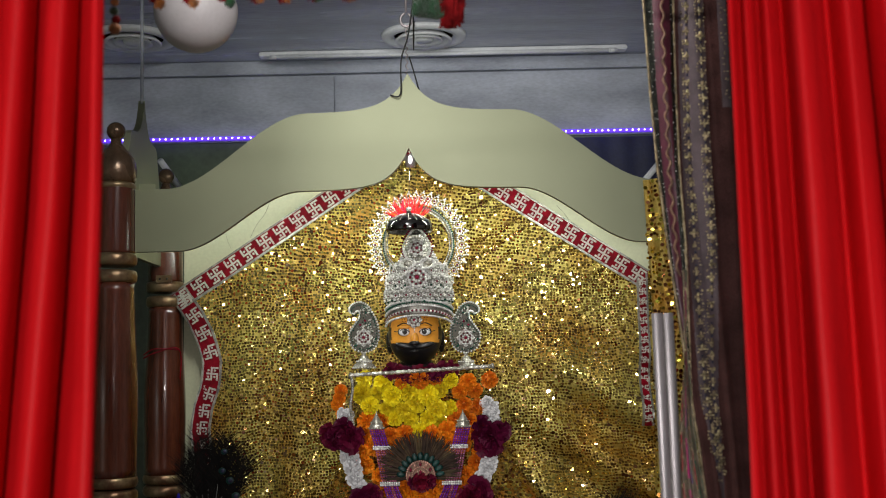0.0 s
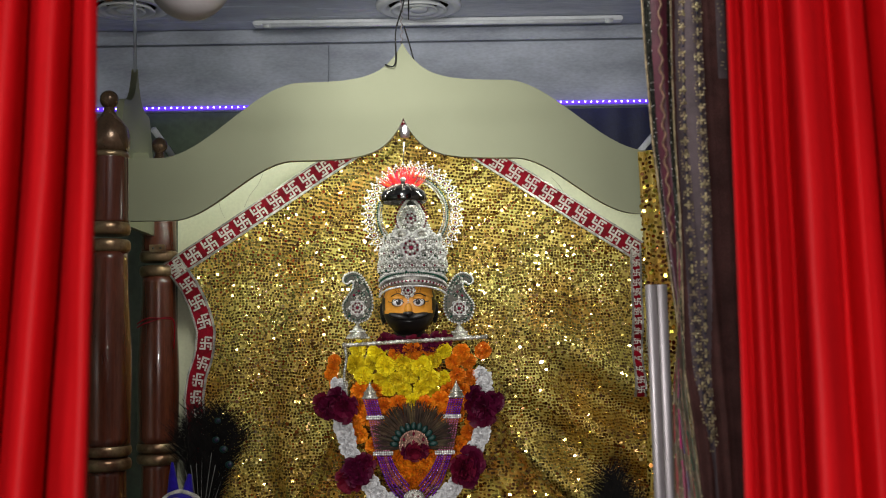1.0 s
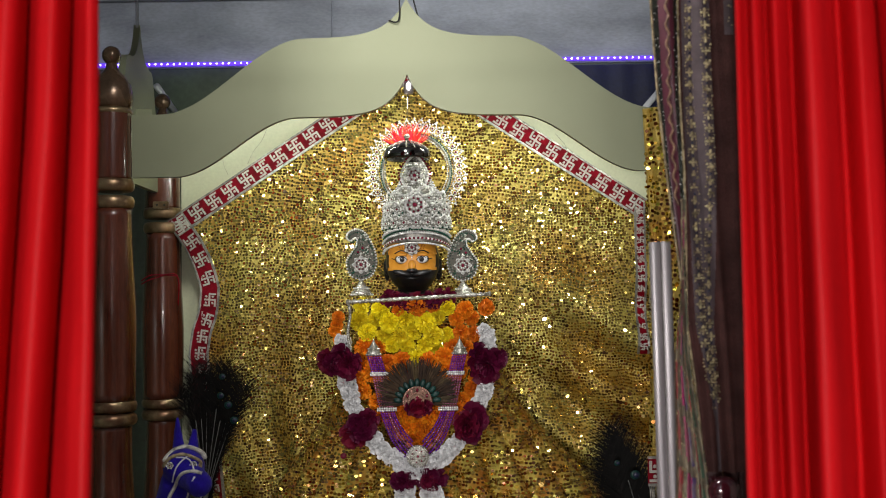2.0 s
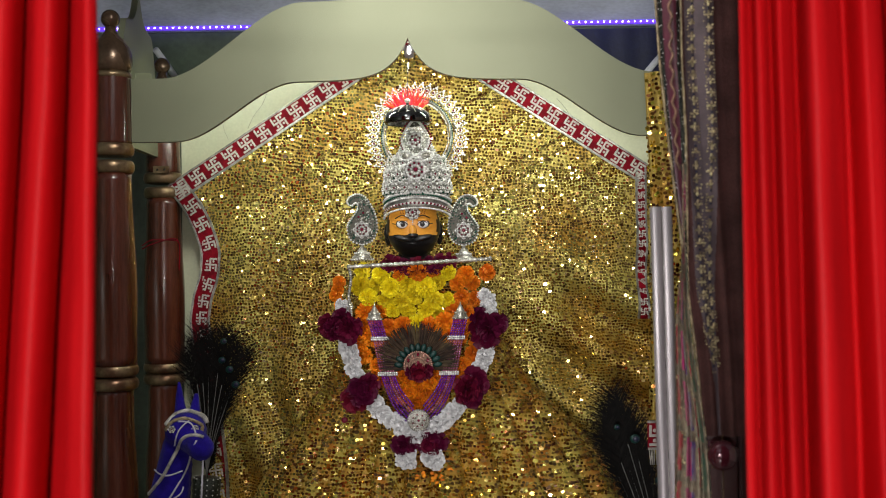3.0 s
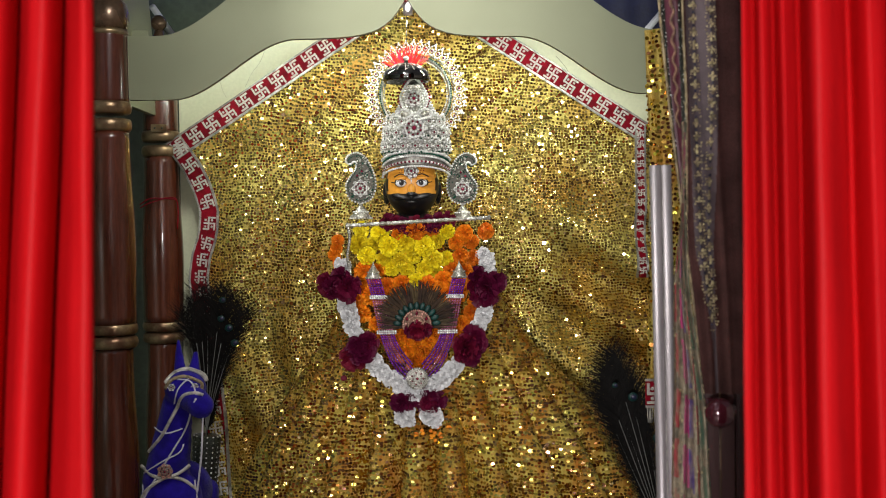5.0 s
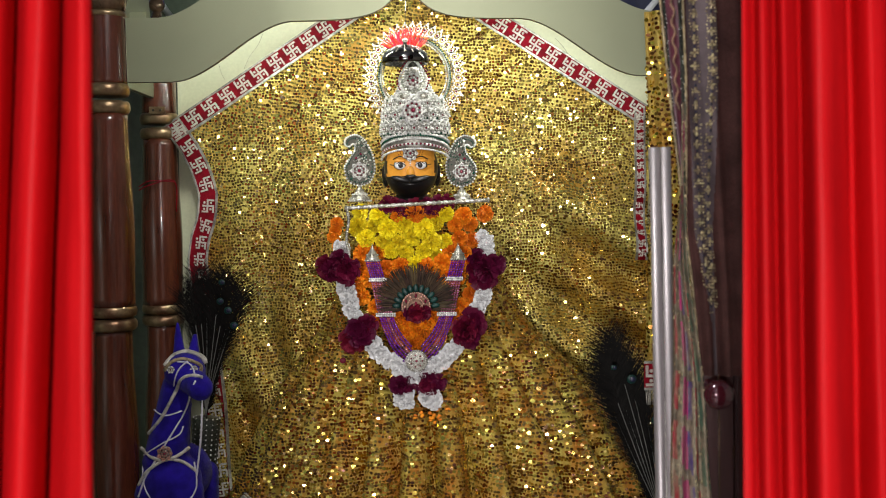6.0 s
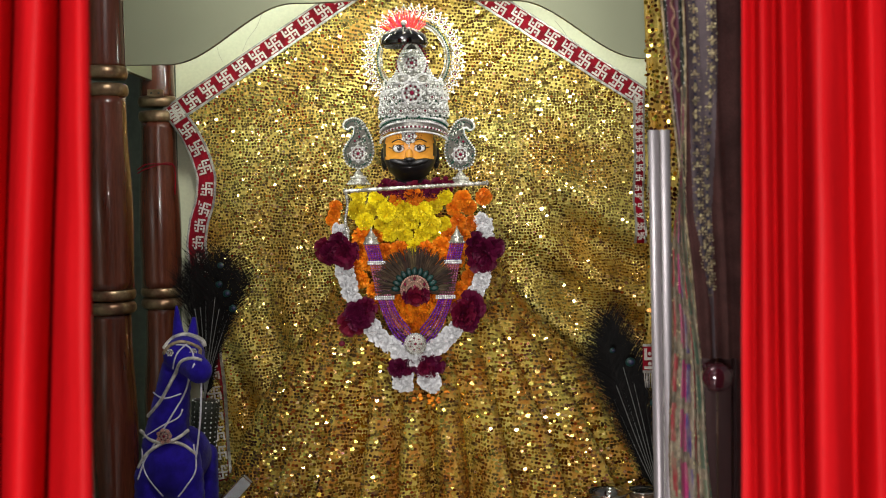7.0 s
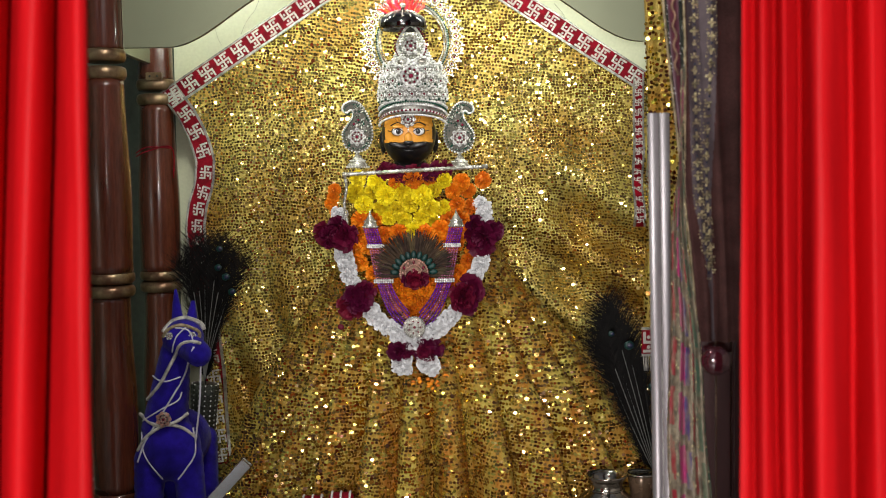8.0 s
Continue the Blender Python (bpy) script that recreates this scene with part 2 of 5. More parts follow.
def box(bm, a, b, bevel=0.0, mi=0):
    lo, hi = Vector(a), Vector(b)
    r = bmesh.ops.create_cube(bm, size=1, matrix=Matrix.Translation((lo + hi) / 2) @ Matrix.Diagonal((*(hi - lo), 1)))
    fs = {f for v in r["verts"] for f in v.link_faces}
    for f in fs:
        f.material_index = mi
    if bevel:
        es = list({e for v in r["verts"] for e in v.link_edges})
        bmesh.ops.bevel(bm, geom=es, offset=bevel, segments=2, affect="EDGES")
    return bm


def boxed(a, b, bevel=0.0):
    return box(bmesh.new(), a, b, bevel)


def lathe(profile, seg=28, turn=None, sweep=2 * math.pi, start=0.0):
    """Radius and height pairs turned about z."""
    bm = bmesh.new()
    closed = sweep > 6.28
    n = seg if closed else seg + 1
    rings = []
    for r, z in profile:
        rings.append([bm.verts.new((r * math.cos(start + sweep * k / seg), r * math.sin(start + sweep * k / seg), z)) for k in range(n)])
    for a, b in zip(rings, rings[1:]):
        for k in range(seg):
            j = (k + 1) % n
            bm.faces.new((a[k], a[j], b[j], b[k]))
    if closed:
        if profile[0][0] > 1e-4:
            bm.faces.new(list(reversed(rings[0])))
        if profile[-1][0] > 1e-4:
            bm.faces.new(rings[-1])
    if turn is not None:
        bm.transform(turn)
    bmesh.ops.remove_doubles(bm, verts=bm.verts, dist=1e-5)
    return bm


def ball(bm, at, r, sub=1, scale=(1, 1, 1), mi=0, rot=None):
    m = Matrix.Translation(at) @ (rot if rot else Matrix.Identity(4)) @ Matrix.Diagonal((r * scale[0], r * scale[1], r * scale[2], 1))
    res = bmesh.ops.create_icosphere(bm, subdivisions=sub, radius=1, matrix=m)
    for v in res["verts"]:
        for f in v.link_faces:
            f.material_index = mi
    return bm


def tube(bm, pts, r, seg=8, mi=0, taper=None):
    pts = [Vector(p) for p in pts]
    rings = []
    side = None
    for i, p in enumerate(pts):
        d = (pts[min(i + 1, len(pts) - 1)] - pts[max(i - 1, 0)]).normalized()
        if side is None:
            side = d.cross(Vector((0, 0, 1)) if abs(d.z) < 0.9 else Vector((1, 0, 0))).normalized()
        else:
            side = (side - d * side.dot(d)).normalized()
        up = d.cross(side)
        rad = r * (taper(i / (len(pts) - 1)) if taper else 1)
        rings.append([bm.verts.new(p + rad * (math.cos(2 * math.pi * k / seg) * side + math.sin(2 * math.pi * k / seg) * up)) for k in range(seg)])
    for a, b in zip(rings, rings[1:]):
        for k in range(seg):
            f = bm.faces.new((a[k], a[(k + 1) % seg], b[(k + 1) % seg], b[k]))
            f.material_index = mi
    for end in (list(reversed(rings[0])), rings[-1]):
        bm.faces.new(end).material_index = mi
    return bm


def curve(points, n):
    """A smooth line through a few points."""
    p = [Vector(q) for q in points]
    out = []
    for i in range(len(p) - 1):
        a, b, c, d = p[max(i - 1, 0)], p[i], p[i + 1], p[min(i + 2, len(p) - 1)]
        for k in range(n):
            t = k / n
            out.append(0.5 * (2 * b + (c - a) * t + (2 * a - 5 * b + 4 * c - d) * t * t + (3 * b - a - 3 * c + d) * t ** 3))
    return out + [p[-1]]


def smooth(t):
    t = min(max(t, 0.0), 1.0)
    return t * t * (3 - 2 * t)


def slab(front, back_y, thickness, mats, name, parent, rim=0):
    """A board cut to the outline front (x, z pairs), upright and square to y."""
    bm = bmesh.new()
    n = len(front)
    a = [bm.verts.new((x, back_y - thickness, z)) for x, z in front]
    b = [bm.verts.new((x, back_y, z)) for x, z in front]
    bm.faces.new(a)
    bm.faces.new(list(reversed(b)))
    for k in range(n):
        bm.faces.new((a[k], b[k], b[(k + 1) % n], a[(k + 1) % n])).material_index = rim
    bmesh.ops.recalc_face_normals(bm, faces=bm.faces)
    return part(name, bm, mats, parent, smooth=False)


def sheet(name, surface, nu, nv, mat, parent, label="", pick=None):
    """A cloth over surface(u, v), with u and v from 0 to 1."""
    vs = [surface(i / nu, j / nv) for j in range(nv + 1) for i in range(nu + 1)]
    fs = [(j * (nu + 1) + i, j * (nu + 1) + i + 1, (j + 1) * (nu + 1) + i + 1, (j + 1) * (nu + 1) + i) for j in range(nv) for i in range(nu)]
    ob = raw(name, vs, fs, mat, parent, label)
    if pick:
        ob.data.polygons.foreach_set("material_index", [pick((i + 0.5) / nu, (j + 0.5) / nv) for j in range(nv) for i in range(nu)])
    return ob


def sequins(surface, parent, mat, gap_u, gap_v, rw, rh, tilt, rows_of=160, cols_of=260, keep=None, seed=1, label="rows of loose round gold sequins"):
    """Small round discs sewn in rows on surface(u, v), each with its own lean."""
    rng = np.random.default_rng(seed)
    us, vs = np.linspace(0, 1, cols_of), np.linspace(0, 1, rows_of)
    G = np.array([[surface(u, v) for u in us] for v in vs], float)
    mid = G[:, cols_of // 2]
    along = np.concatenate([[0], np.cumsum(np.linalg.norm(np.diff(mid, axis=0), axis=1))])
    centres, uu, ww = [], [], []
    for s in np.arange(gap_v / 2, along[-1], gap_v):
        fv = np.interp(s, along, np.arange(rows_of))
        j = min(int(fv), rows_of - 2)
        w = fv - j
        row = G[j] * (1 - w) + G[j + 1] * w
        seg = np.concatenate([[0], np.cumsum(np.linalg.norm(np.diff(row, axis=0), axis=1))])
        q = np.arange(gap_u * rng.random(), seg[-1], gap_u)
        q = q[rng.random(len(q)) > 0.06]
        # rows of stitching sag and wander a little
        wander = gap_v * 0.45 * (np.sin(29 * q + 2.1 * s) + 0.6 * np.sin(71 * q - 9 * s)) + rng.normal(0, gap_v * 0.09, len(q))
        q = q + rng.normal(0, gap_u * 0.1, len(q)) + gap_u * 0.8 * np.sin(17 * s + 5 * q)
        f = np.clip(np.interp(q, seg, np.arange(cols_of)), 0, cols_of - 1.001)
        g = np.clip(np.interp(s + wander, along, np.arange(rows_of)), 0, rows_of - 1.001)
        k, jj = f.astype(int), g.astype(int)
        fr, gr = (f - k)[:, None], (g - jj)[:, None]
        lo = G[jj, k] * (1 - fr) + G[jj, k + 1] * fr
        hi = G[jj + 1, k] * (1 - fr) + G[jj + 1, k + 1] * fr
        centres.append(lo * (1 - gr) + hi * gr), uu.append(G[jj, k + 1] - G[jj, k]), ww.append(G[jj + 1, k] - G[jj, k])
    c, du, dv = np.concatenate(centres), np.concatenate(uu), np.concatenate(ww)
    if keep is not None:
        m = np.array([keep(*p) for p in c])
        c, du, dv = c[m], du[m], dv[m]
    du /= np.linalg.norm(du, axis=1)[:, None] + 1e-9
    nrm = np.cross(du, dv)
    nrm /= np.linalg.norm(nrm, axis=1)[:, None] + 1e-9
    nrm *= np.where(nrm[:, 1:2] > 0, -1, 1)
    n = len(c)
    c = c + nrm * 0.0022
    lean = rng.normal(0, tilt, (n, 2)) * np.where(rng.random((n, 1)) < 0.12, 2.2, 1)
    lean[:, 0] += 0.1 * np.sin(21 * c[:, 0] + 13 * c[:, 2]) * np.sin(9 * c[:, 0] - 17 * c[:, 2])
    lean[:, 1] += 0.08 * np.sin(15 * c[:, 0] - 23 * c[:, 2])
    n2 = nrm + lean[:, :1] * du + lean[:, 1:] * np.cross(nrm, du)
    n2 /= np.linalg.norm(n2, axis=1)[:, None]
    e1 = du - n2 * (du * n2).sum(1)[:, None]
    e1 /= np.linalg.norm(e1, axis=1)[:, None] + 1e-9
    e2 = np.cross(n2, e1)
    size = rng.uniform(0.85, 1.12, (n, 1)) * np.where(rng.random((n, 1)) < 0.06, 1.45, 1)
    V = np.empty((n, 7, 3))
    for k in range(7):
        a = 2 * math.pi * k / 7
        V[:, k] = c + size * (rw * math.cos(a) * e1 + rh * math.sin(a) * e2)
    me = bpy.data.meshes.new("sequin_layer")
    me.from_pydata(V.reshape(-1, 3).tolist(), [], [tuple(range(7 * i, 7 * i + 7)) for i in range(n)])
    finish(me, mat, False)
    ob = new("sequin_layer", me)
    ob.parent = parent
    return tagged(ob, label, kind="stuff")


# ---------------------------------------------------------------- room
def room():
    w = 2.6
    tagged(part("floor", boxed((-w, -3.0, -0.1), (w, 4.2, 0)), M_FLOOR, None, "polished grey stone floor of the hall", False), category="floor", kind="structure")
    tagged(part("ceiling", boxed((-w, -3.0, 2.628), (w, 4.2, 2.75)), M_CEIL, None, "glossy blue-grey painted ceiling with brush streaks", False), category="ceiling", kind="structure")
    north = part("wall_north", boxed((-w, 4.05, 2.34), (w, 4.2, 2.628)), M_WALL, None, "grey painted back wall above the strip of light", False)
    tagged(north, category="wall", kind="structure")
    # long wall panels with open joints
    for x0, x1 in ((-2.2, -0.378), (-0.371, 1.6)):
        part("panel", boxed((x0, 4.03, 2.35), (x1, 4.052, 2.571), 0.002), M_WALL, north, smooth=False)
    part("cornice", boxed((-2.4, 4.018, 2.578), (2.4, 4.052, 2.626), 0.004), M_WALL, north, smooth=False)
    tagged(part("wall_lower", boxed((-w, 4.06, 0), (w, 4.2, 2.34)), M_GREEN, None, "dark green gloss-painted lower back wall", False), category="wall", kind="structure")
    tagged(part("wall_west", boxed((-w, -3.0, 0), (-w + 0.1, 4.2, 2.628)), M_GREEN, None, "dark green gloss-painted side wall", False), category="wall", kind="structure")
    tagged(part("wall_east", boxed((w - 0.1, -3.0, 0), (w, 4.2, 2.628)), M_HALL, None, "plain plastered side wall", False), category="wall", kind="structure")
    tagged(part("wall_south", boxed((-w, -3.1, 0), (w, -3.0, 2.628)), M_HALL, None, "plain plastered wall behind the hall", False), category="wall", kind="structure")
    # navy sheet added here; its colour paints bluish light on the green wall
    blue = thing("wall_hanging", "navy sheet added behind the canopy for the bluish light on the wall", "wall hanging")
    sheet("cloth", lambda u, v: (0.2 + 0.9 * u, 4.045 + 0.002 * math.sin(u * 60), 1.4 + 0.93 * v), 60, 4, M_NAVY, blue)
    alt = thing("altar", "pale marble altar block under the canopy", "altar", kind="structure")
    part("block", boxed((-1.15, 2.55, 0), (1.05, 3.75, 0.56), 0.006), M_ALTAR, alt, smooth=False)
    part("top_slab", boxed((-1.18, 2.5, 0.56), (1.08, 3.78, 0.6), 0.006), M_ALTAR, alt, smooth=False)


def ceiling_vent(at):
    v = thing("ceiling_vent", "round white ceiling air diffuser with concentric rings", "air vent", "round ceiling vents", at=at)
    part("outer_ring", lathe([(0.1, 0), (0.105, -0.014), (0.125, -0.018), (0.14, -0.012), (0.142, 0)], 48), M_PLASTIC, v)
    for r in (0.092, 0.062):
        part("cone_ring", lathe([(r - 0.028, 0.0), (r - 0.012, -0.02), (r, -0.026), (r + 0.003, -0.02), (r - 0.02, 0.0)], 48), M_PLASTIC, v)
    part("centre_disc", lathe([(0.0, -0.024), (0.028, -0.024), (0.032, -0.016), (0.02, 0.0)], 32), M_PLASTIC, v)
    # flat dark disc that stands in for the shade inside the duct
    part("throat", lathe([(0.0, -0.001), (0.1, -0.001)], 32), M_DKCLOTH, v)
    return v


def tube_light():
    t = thing("tube_light", "unlit white tube light batten fixed under the ceiling", "tube light")
    part("batten", boxed((-0.626, 3.9, 2.61), (0.655, 3.945, 2.626), 0.004), M_PLASTIC, t, smooth=False)
    bm = bmesh.new()
    tube(bm, [(-0.59, 3.905, 2.608), (0.62, 3.905, 2.608)], 0.0075, 12)
    part("tube", bm, M_PLASTIC, t, "frosted glass tube, switched off")
    for x in (-0.575, 0.603):
        part("holder", boxed((x - 0.012, 3.896, 2.6), (x + 0.012, 3.914, 2.614), 0.002), M_PLASTIC, t)


def led_strip():
    s = thing("led_strip", "violet-blue LED strip with white chips along the wall", "LED strip")
    part("tape", boxed((-1.35, 4.014, 2.341), (0.9, 4.03, 2.353), 0.001), M_TAPE, s, "violet glowing tape", False)
    first = None
    for k in range(104):
        m = pose(-1.34 + 0.0215 * k, 4.013, 2.347)
        if first is None:
            first = part("led", ball(bmesh.new(), (0, 0, 0), 0.0034, 1, (1, 0.5, 1)), M_LED, s, "white glowing chip")
            first.matrix_basis = m
        else:
            again(first, s, m)


def globe_lamp():
    g = thing("globe_lamp", "hanging frosted white glass globe lamp, switched off", "pendant lamp", at=(-0.584, 2.7, 2.383))
    prof = [(0.1 * math.sin(a), -0.1 * math.cos(a)) for a in np.linspace(0.0, 2.75, 26)]
    part("globe", lathe(prof, 40), M_GLOBE, g)
    part("gallery", lathe([(0.042, 0.088), (0.045, 0.1), (0.02, 0.118), (0.012, 0.13)], 24), M_STEEL, g)
    bm = bmesh.new()
    tube(bm, [(0, 0, 0.125), (0, 0, 0.245)], 0.006)
    part("stem", bm, M_STEEL, g)


# ---------------------------------------------------------------- canopy
ARCH_X = -0.085


def arch_top(d):
    return 2.0 + 0.195 * smooth((0.645 - d) / 0.375) + 0.104 * math.exp(-d / 0.052)


def arch_foot(d):
    return 1.835 + 0.152 * smooth((0.61 - d) / 0.32) + 0.11 * math.exp(-d / 0.048)


def canopy():
    c = thing("canopy_arch", "champagne-painted scalloped canopy arch board with a pointed tip", "canopy")
    ds = sorted({round(x, 4) for x in np.concatenate([np.linspace(-0.722, 0.722, 90), np.linspace(-0.08, 0.08, 33)])})
    front = [(ARCH_X + d, arch_top(abs(d))) for d in ds] + [(ARCH_X + d, arch_foot(abs(d))) for d in reversed(ds)]
    slab(front, 3.02, 0.02, [M_ARCH, M_EDGE], "board", c, 1)
    for sx in (-1, 1):
        part("bracket", boxed((ARCH_X + sx * 0.62 - 0.02, 3.0205, 1.86), (ARCH_X + sx * 0.62 + 0.02, 3.03, 1.95), 0.002), M_STEEL, c, smooth=False)
    # side board running back to the rear post, seen almost edge on
    s = thing("canopy_side_board", "pale champagne side board of the canopy with a pointed finial", "canopy")
    bm = bmesh.new()
    prof = []
    for k in range(41):
        d = -0.2 + 0.4 * k / 40
        prof.append((3.25 + d, 2.035 + 0.15 * smooth((0.2 - abs(d)) / 0.07) + 0.115 * math.exp(-abs(d) / 0.03)))
    prof += [(3.45, 1.84), (3.05, 1.84)]
    a = [bm.verts.new((-0.868, y, z)) for y, z in prof]
    b = [bm.verts.new((-0.85, y, z)) for y, z in prof]
    bm.faces.new(a), bm.faces.new(list(reversed(b)))
    for k in range(len(a)):
        j = (k + 1) % len(a)
        bm.faces.new((a[k], b[k], b[j], a[j]))
    bmesh.ops.recalc_face_normals(bm, faces=bm.faces)
    part("board", bm, M_ARCH, s, smooth=False)
    part("front_fin", boxed((-0.9, 3.2, 2.0), (-0.805, 3.212, 2.05), 0.002), M_ARCH, s, smooth=False)


CRACKS = [[(-0.673, 1.952), (-0.666, 1.924), (-0.655, 1.9)], [(-0.595, 1.933), (-0.577, 1.971), (-0.551, 2.005), (-0.533, 2.047)], [(0.356, 2.013), (0.387, 1.975), (0.402, 1.937)]]


def back_panel():
    p = thing("back_panel", "cream painted back board of the canopy", "panel")
    pts = [(-0.80, 0.6)] + [(-0.80 + 1.48 * k / 30, 2.02 + 0.2 * math.sin(math.pi * k / 30)) for k in range(31)] + [(0.68, 0.6)]
    slab(pts, 3.56, 0.02, [M_CREAM, M_CREAM], "board", p)
    # hairline cracks in the paint
    for line in CRACKS:
        bm = bmesh.new()
        tube(bm, curve([(x, 3.5397, z) for x, z in line], 4), 0.0009, 5)
        part("crack", bm, M_CRACK, p, "hairline crack in the paint")


def pillar():
    p = thing("canopy_pillar", "dark lacquered turned wooden pillar with bronze rings", "pillar", "canopy pillars", at=(-0.86, 3.0, 0.6))
    o = 0.6

    def shaft(name, z0, z1, r0, r1, mid):
        prof = []
        for k in range(25):
            t = k / 24
            r = r0 + (r1 - r0) * t + mid * math.sin(math.pi * min(t * 1.15, 1)) ** 2
            prof.append((r, z0 + (z1 - z0) * t - o))
        part(name, lathe(prof, 36), M_WOOD, p)

    shaft("foot", 0.6, 0.68, 0.075, 0.065, 0.0)
    shaft("shaft", 0.68, 1.2, 0.056, 0.05, 0.008)
    shaft("shaft", 1.255, 1.755, 0.06, 0.05, 0.006)
    shaft("drum", 1.83, 2.008, 0.052, 0.05, 0.0)
    for z, r in ((1.208, 0.064), (1.243, 0.064), (1.77, 0.058), (1.815, 0.058)):
        prof = [(0.046 + (r - 0.046) * math.sin(a) ** 0.7, z - o - 0.017 * math.cos(a)) for a in np.linspace(0, math.pi, 11)]
        part("ring", lathe(prof, 36), M_BRONZE, p, "rubbed bronze ring")
    part("collar", lathe([(0.048, 2.0 - o), (0.053, 2.004 - o), (0.053, 2.012 - o), (0.047, 2.018 - o)], 36), M_BRONZE, p)
    dome = [(0.05, 2.018 - o), (0.055, 2.04 - o), (0.0545, 2.06 - o), (0.049, 2.082 - o), (0.037, 2.1 - o), (0.023, 2.114 - o), (0.014, 2.126 - o), (0.014, 2.136 - o), (0.0, 2.137 - o)]
    part("dome_cap", lathe(dome, 36), M_COPPER, p, "copper-brown dome cap")
    part("ball_finial", lathe([(0.0245 * math.sin(a), 2.158 - o - 0.0245 * math.cos(a)) for a in np.linspace(0.01, 3.13, 14)], 28), M_COPPER, p)
    rear = copy_thing(p, pose(-0.848, 3.5, 0.565))
    front_r = copy_thing(p, pose(0.71, 3.0, 0.6))
    rear_r = copy_thing(p, pose(0.72, 3.5, 0.565))
    # small fixing plate on the rear pillar
    pl = thing("fixing_plate", "small brass fixing plate screwed to the rear pillar", "bracket")
    part("plate", boxed((-0.862, 3.436, 1.79), (-0.815, 3.446, 1.812), 0.001), M_BRONZE, pl, smooth=False)
    for x in (-0.85, -0.828):
        part("screw", ball(bmesh.new(), (x, 3.436, 1.801), 0.004, 1), M_EDGE, pl)
    bm = bmesh.new()
    tube(bm, curve([(-0.898, 3.44, 1.575), (-0.86, 3.425, 1.592), (-0.79, 3.43, 1.588)], 6), 0.002, 6)
    tube(bm, curve([(-0.898, 3.44, 1.565), (-0.86, 3.425, 1.58), (-0.79, 3.43, 1.59), (-0.786, 3.43, 1.5)], 6), 0.002, 6)
    tagged(part("thread_tie", bm, M_TRIM), "thin red sacred thread tied round the rear pillar", "thread")


# ---------------------------------------------------------------- gold backdrop with its red border
def left_edge(z):
    return float(np.interp(z, [0.6, 0.72, 0.9, 1.2, 1.353, 1.427, 1.485, 1.553, 1.62, 1.68, 1.751], [-0.655, -0.67, -0.692, -0.742, -0.758, -0.747, -0.727, -0.722, -0.742, -0.772, -0.824]))


def drop_y(x, z):
    f = 0.010 * math.sin(34 * x + 2.0 * math.sin(2.2 * z)) * smooth((2.2 - z) / 1.2)
    r = smooth((x - 0.12) / 0.35) * smooth((1.75 - z) / 0.5)
    f += 0.036 * r * math.sin(30 * (x * 0.75 + z) + 1.5 * math.sin(5 * x))
    f += 0.012 * math.sin(9 * x - 6 * z) * smooth((1.6 - z) / 0.6)
    f += 0.03 * smooth((-0.28 - x) / 0.2) * smooth((1.3 - z) / 0.4) * math.sin(38 * (x + 0.35 * z))
    return 3.475 + f - 0.14 * smooth((1.35 - z) / 0.8)


def backdrop_point(u, v):
    z = 0.62 + (2.247 - 0.62) * v
    if z > 1.751:
        t = (2.247 - z) / (2.247 - 1.751)
        x0 = -0.07 - 0.754 * t
    else:
        x0 = left_edge(z)
    x1 = min(0.62, -0.07 + (2.247 - z) / 0.655 + 0.002) if z > 1.79 else 0.625
    x = x0 + (x1 - x0) * u
    return (x, drop_y(x, z), z)


def motif():
    """One embroidered square motif with bent arms and dots, 1 unit wide."""
    bm = bmesh.new()

    def bar(x0, z0, x1, z1):
        box(bm, (x0, -0.035, z0), (x1, 0.0, z1))

    w = 0.066
    bar(-w, -0.5, w, 0.5), bar(-0.5, -w, -w, w), bar(w, -w, 0.5, w)
    bar(w, 0.5 - 2 * w, 0.5, 0.5), bar(-0.5, -0.5, -w, -0.5 + 2 * w)
    bar(-0.5, w, -0.5 + 2 * w, 0.5), bar(0.5 - 2 * w, -0.5, 0.5, -w)
    for x in (-0.24, 0.24):
        for z in (-0.24, 0.24):
            ball(bm, (x, -0.02, z), 0.1, 1, (1, 0.4, 1))
    return bm


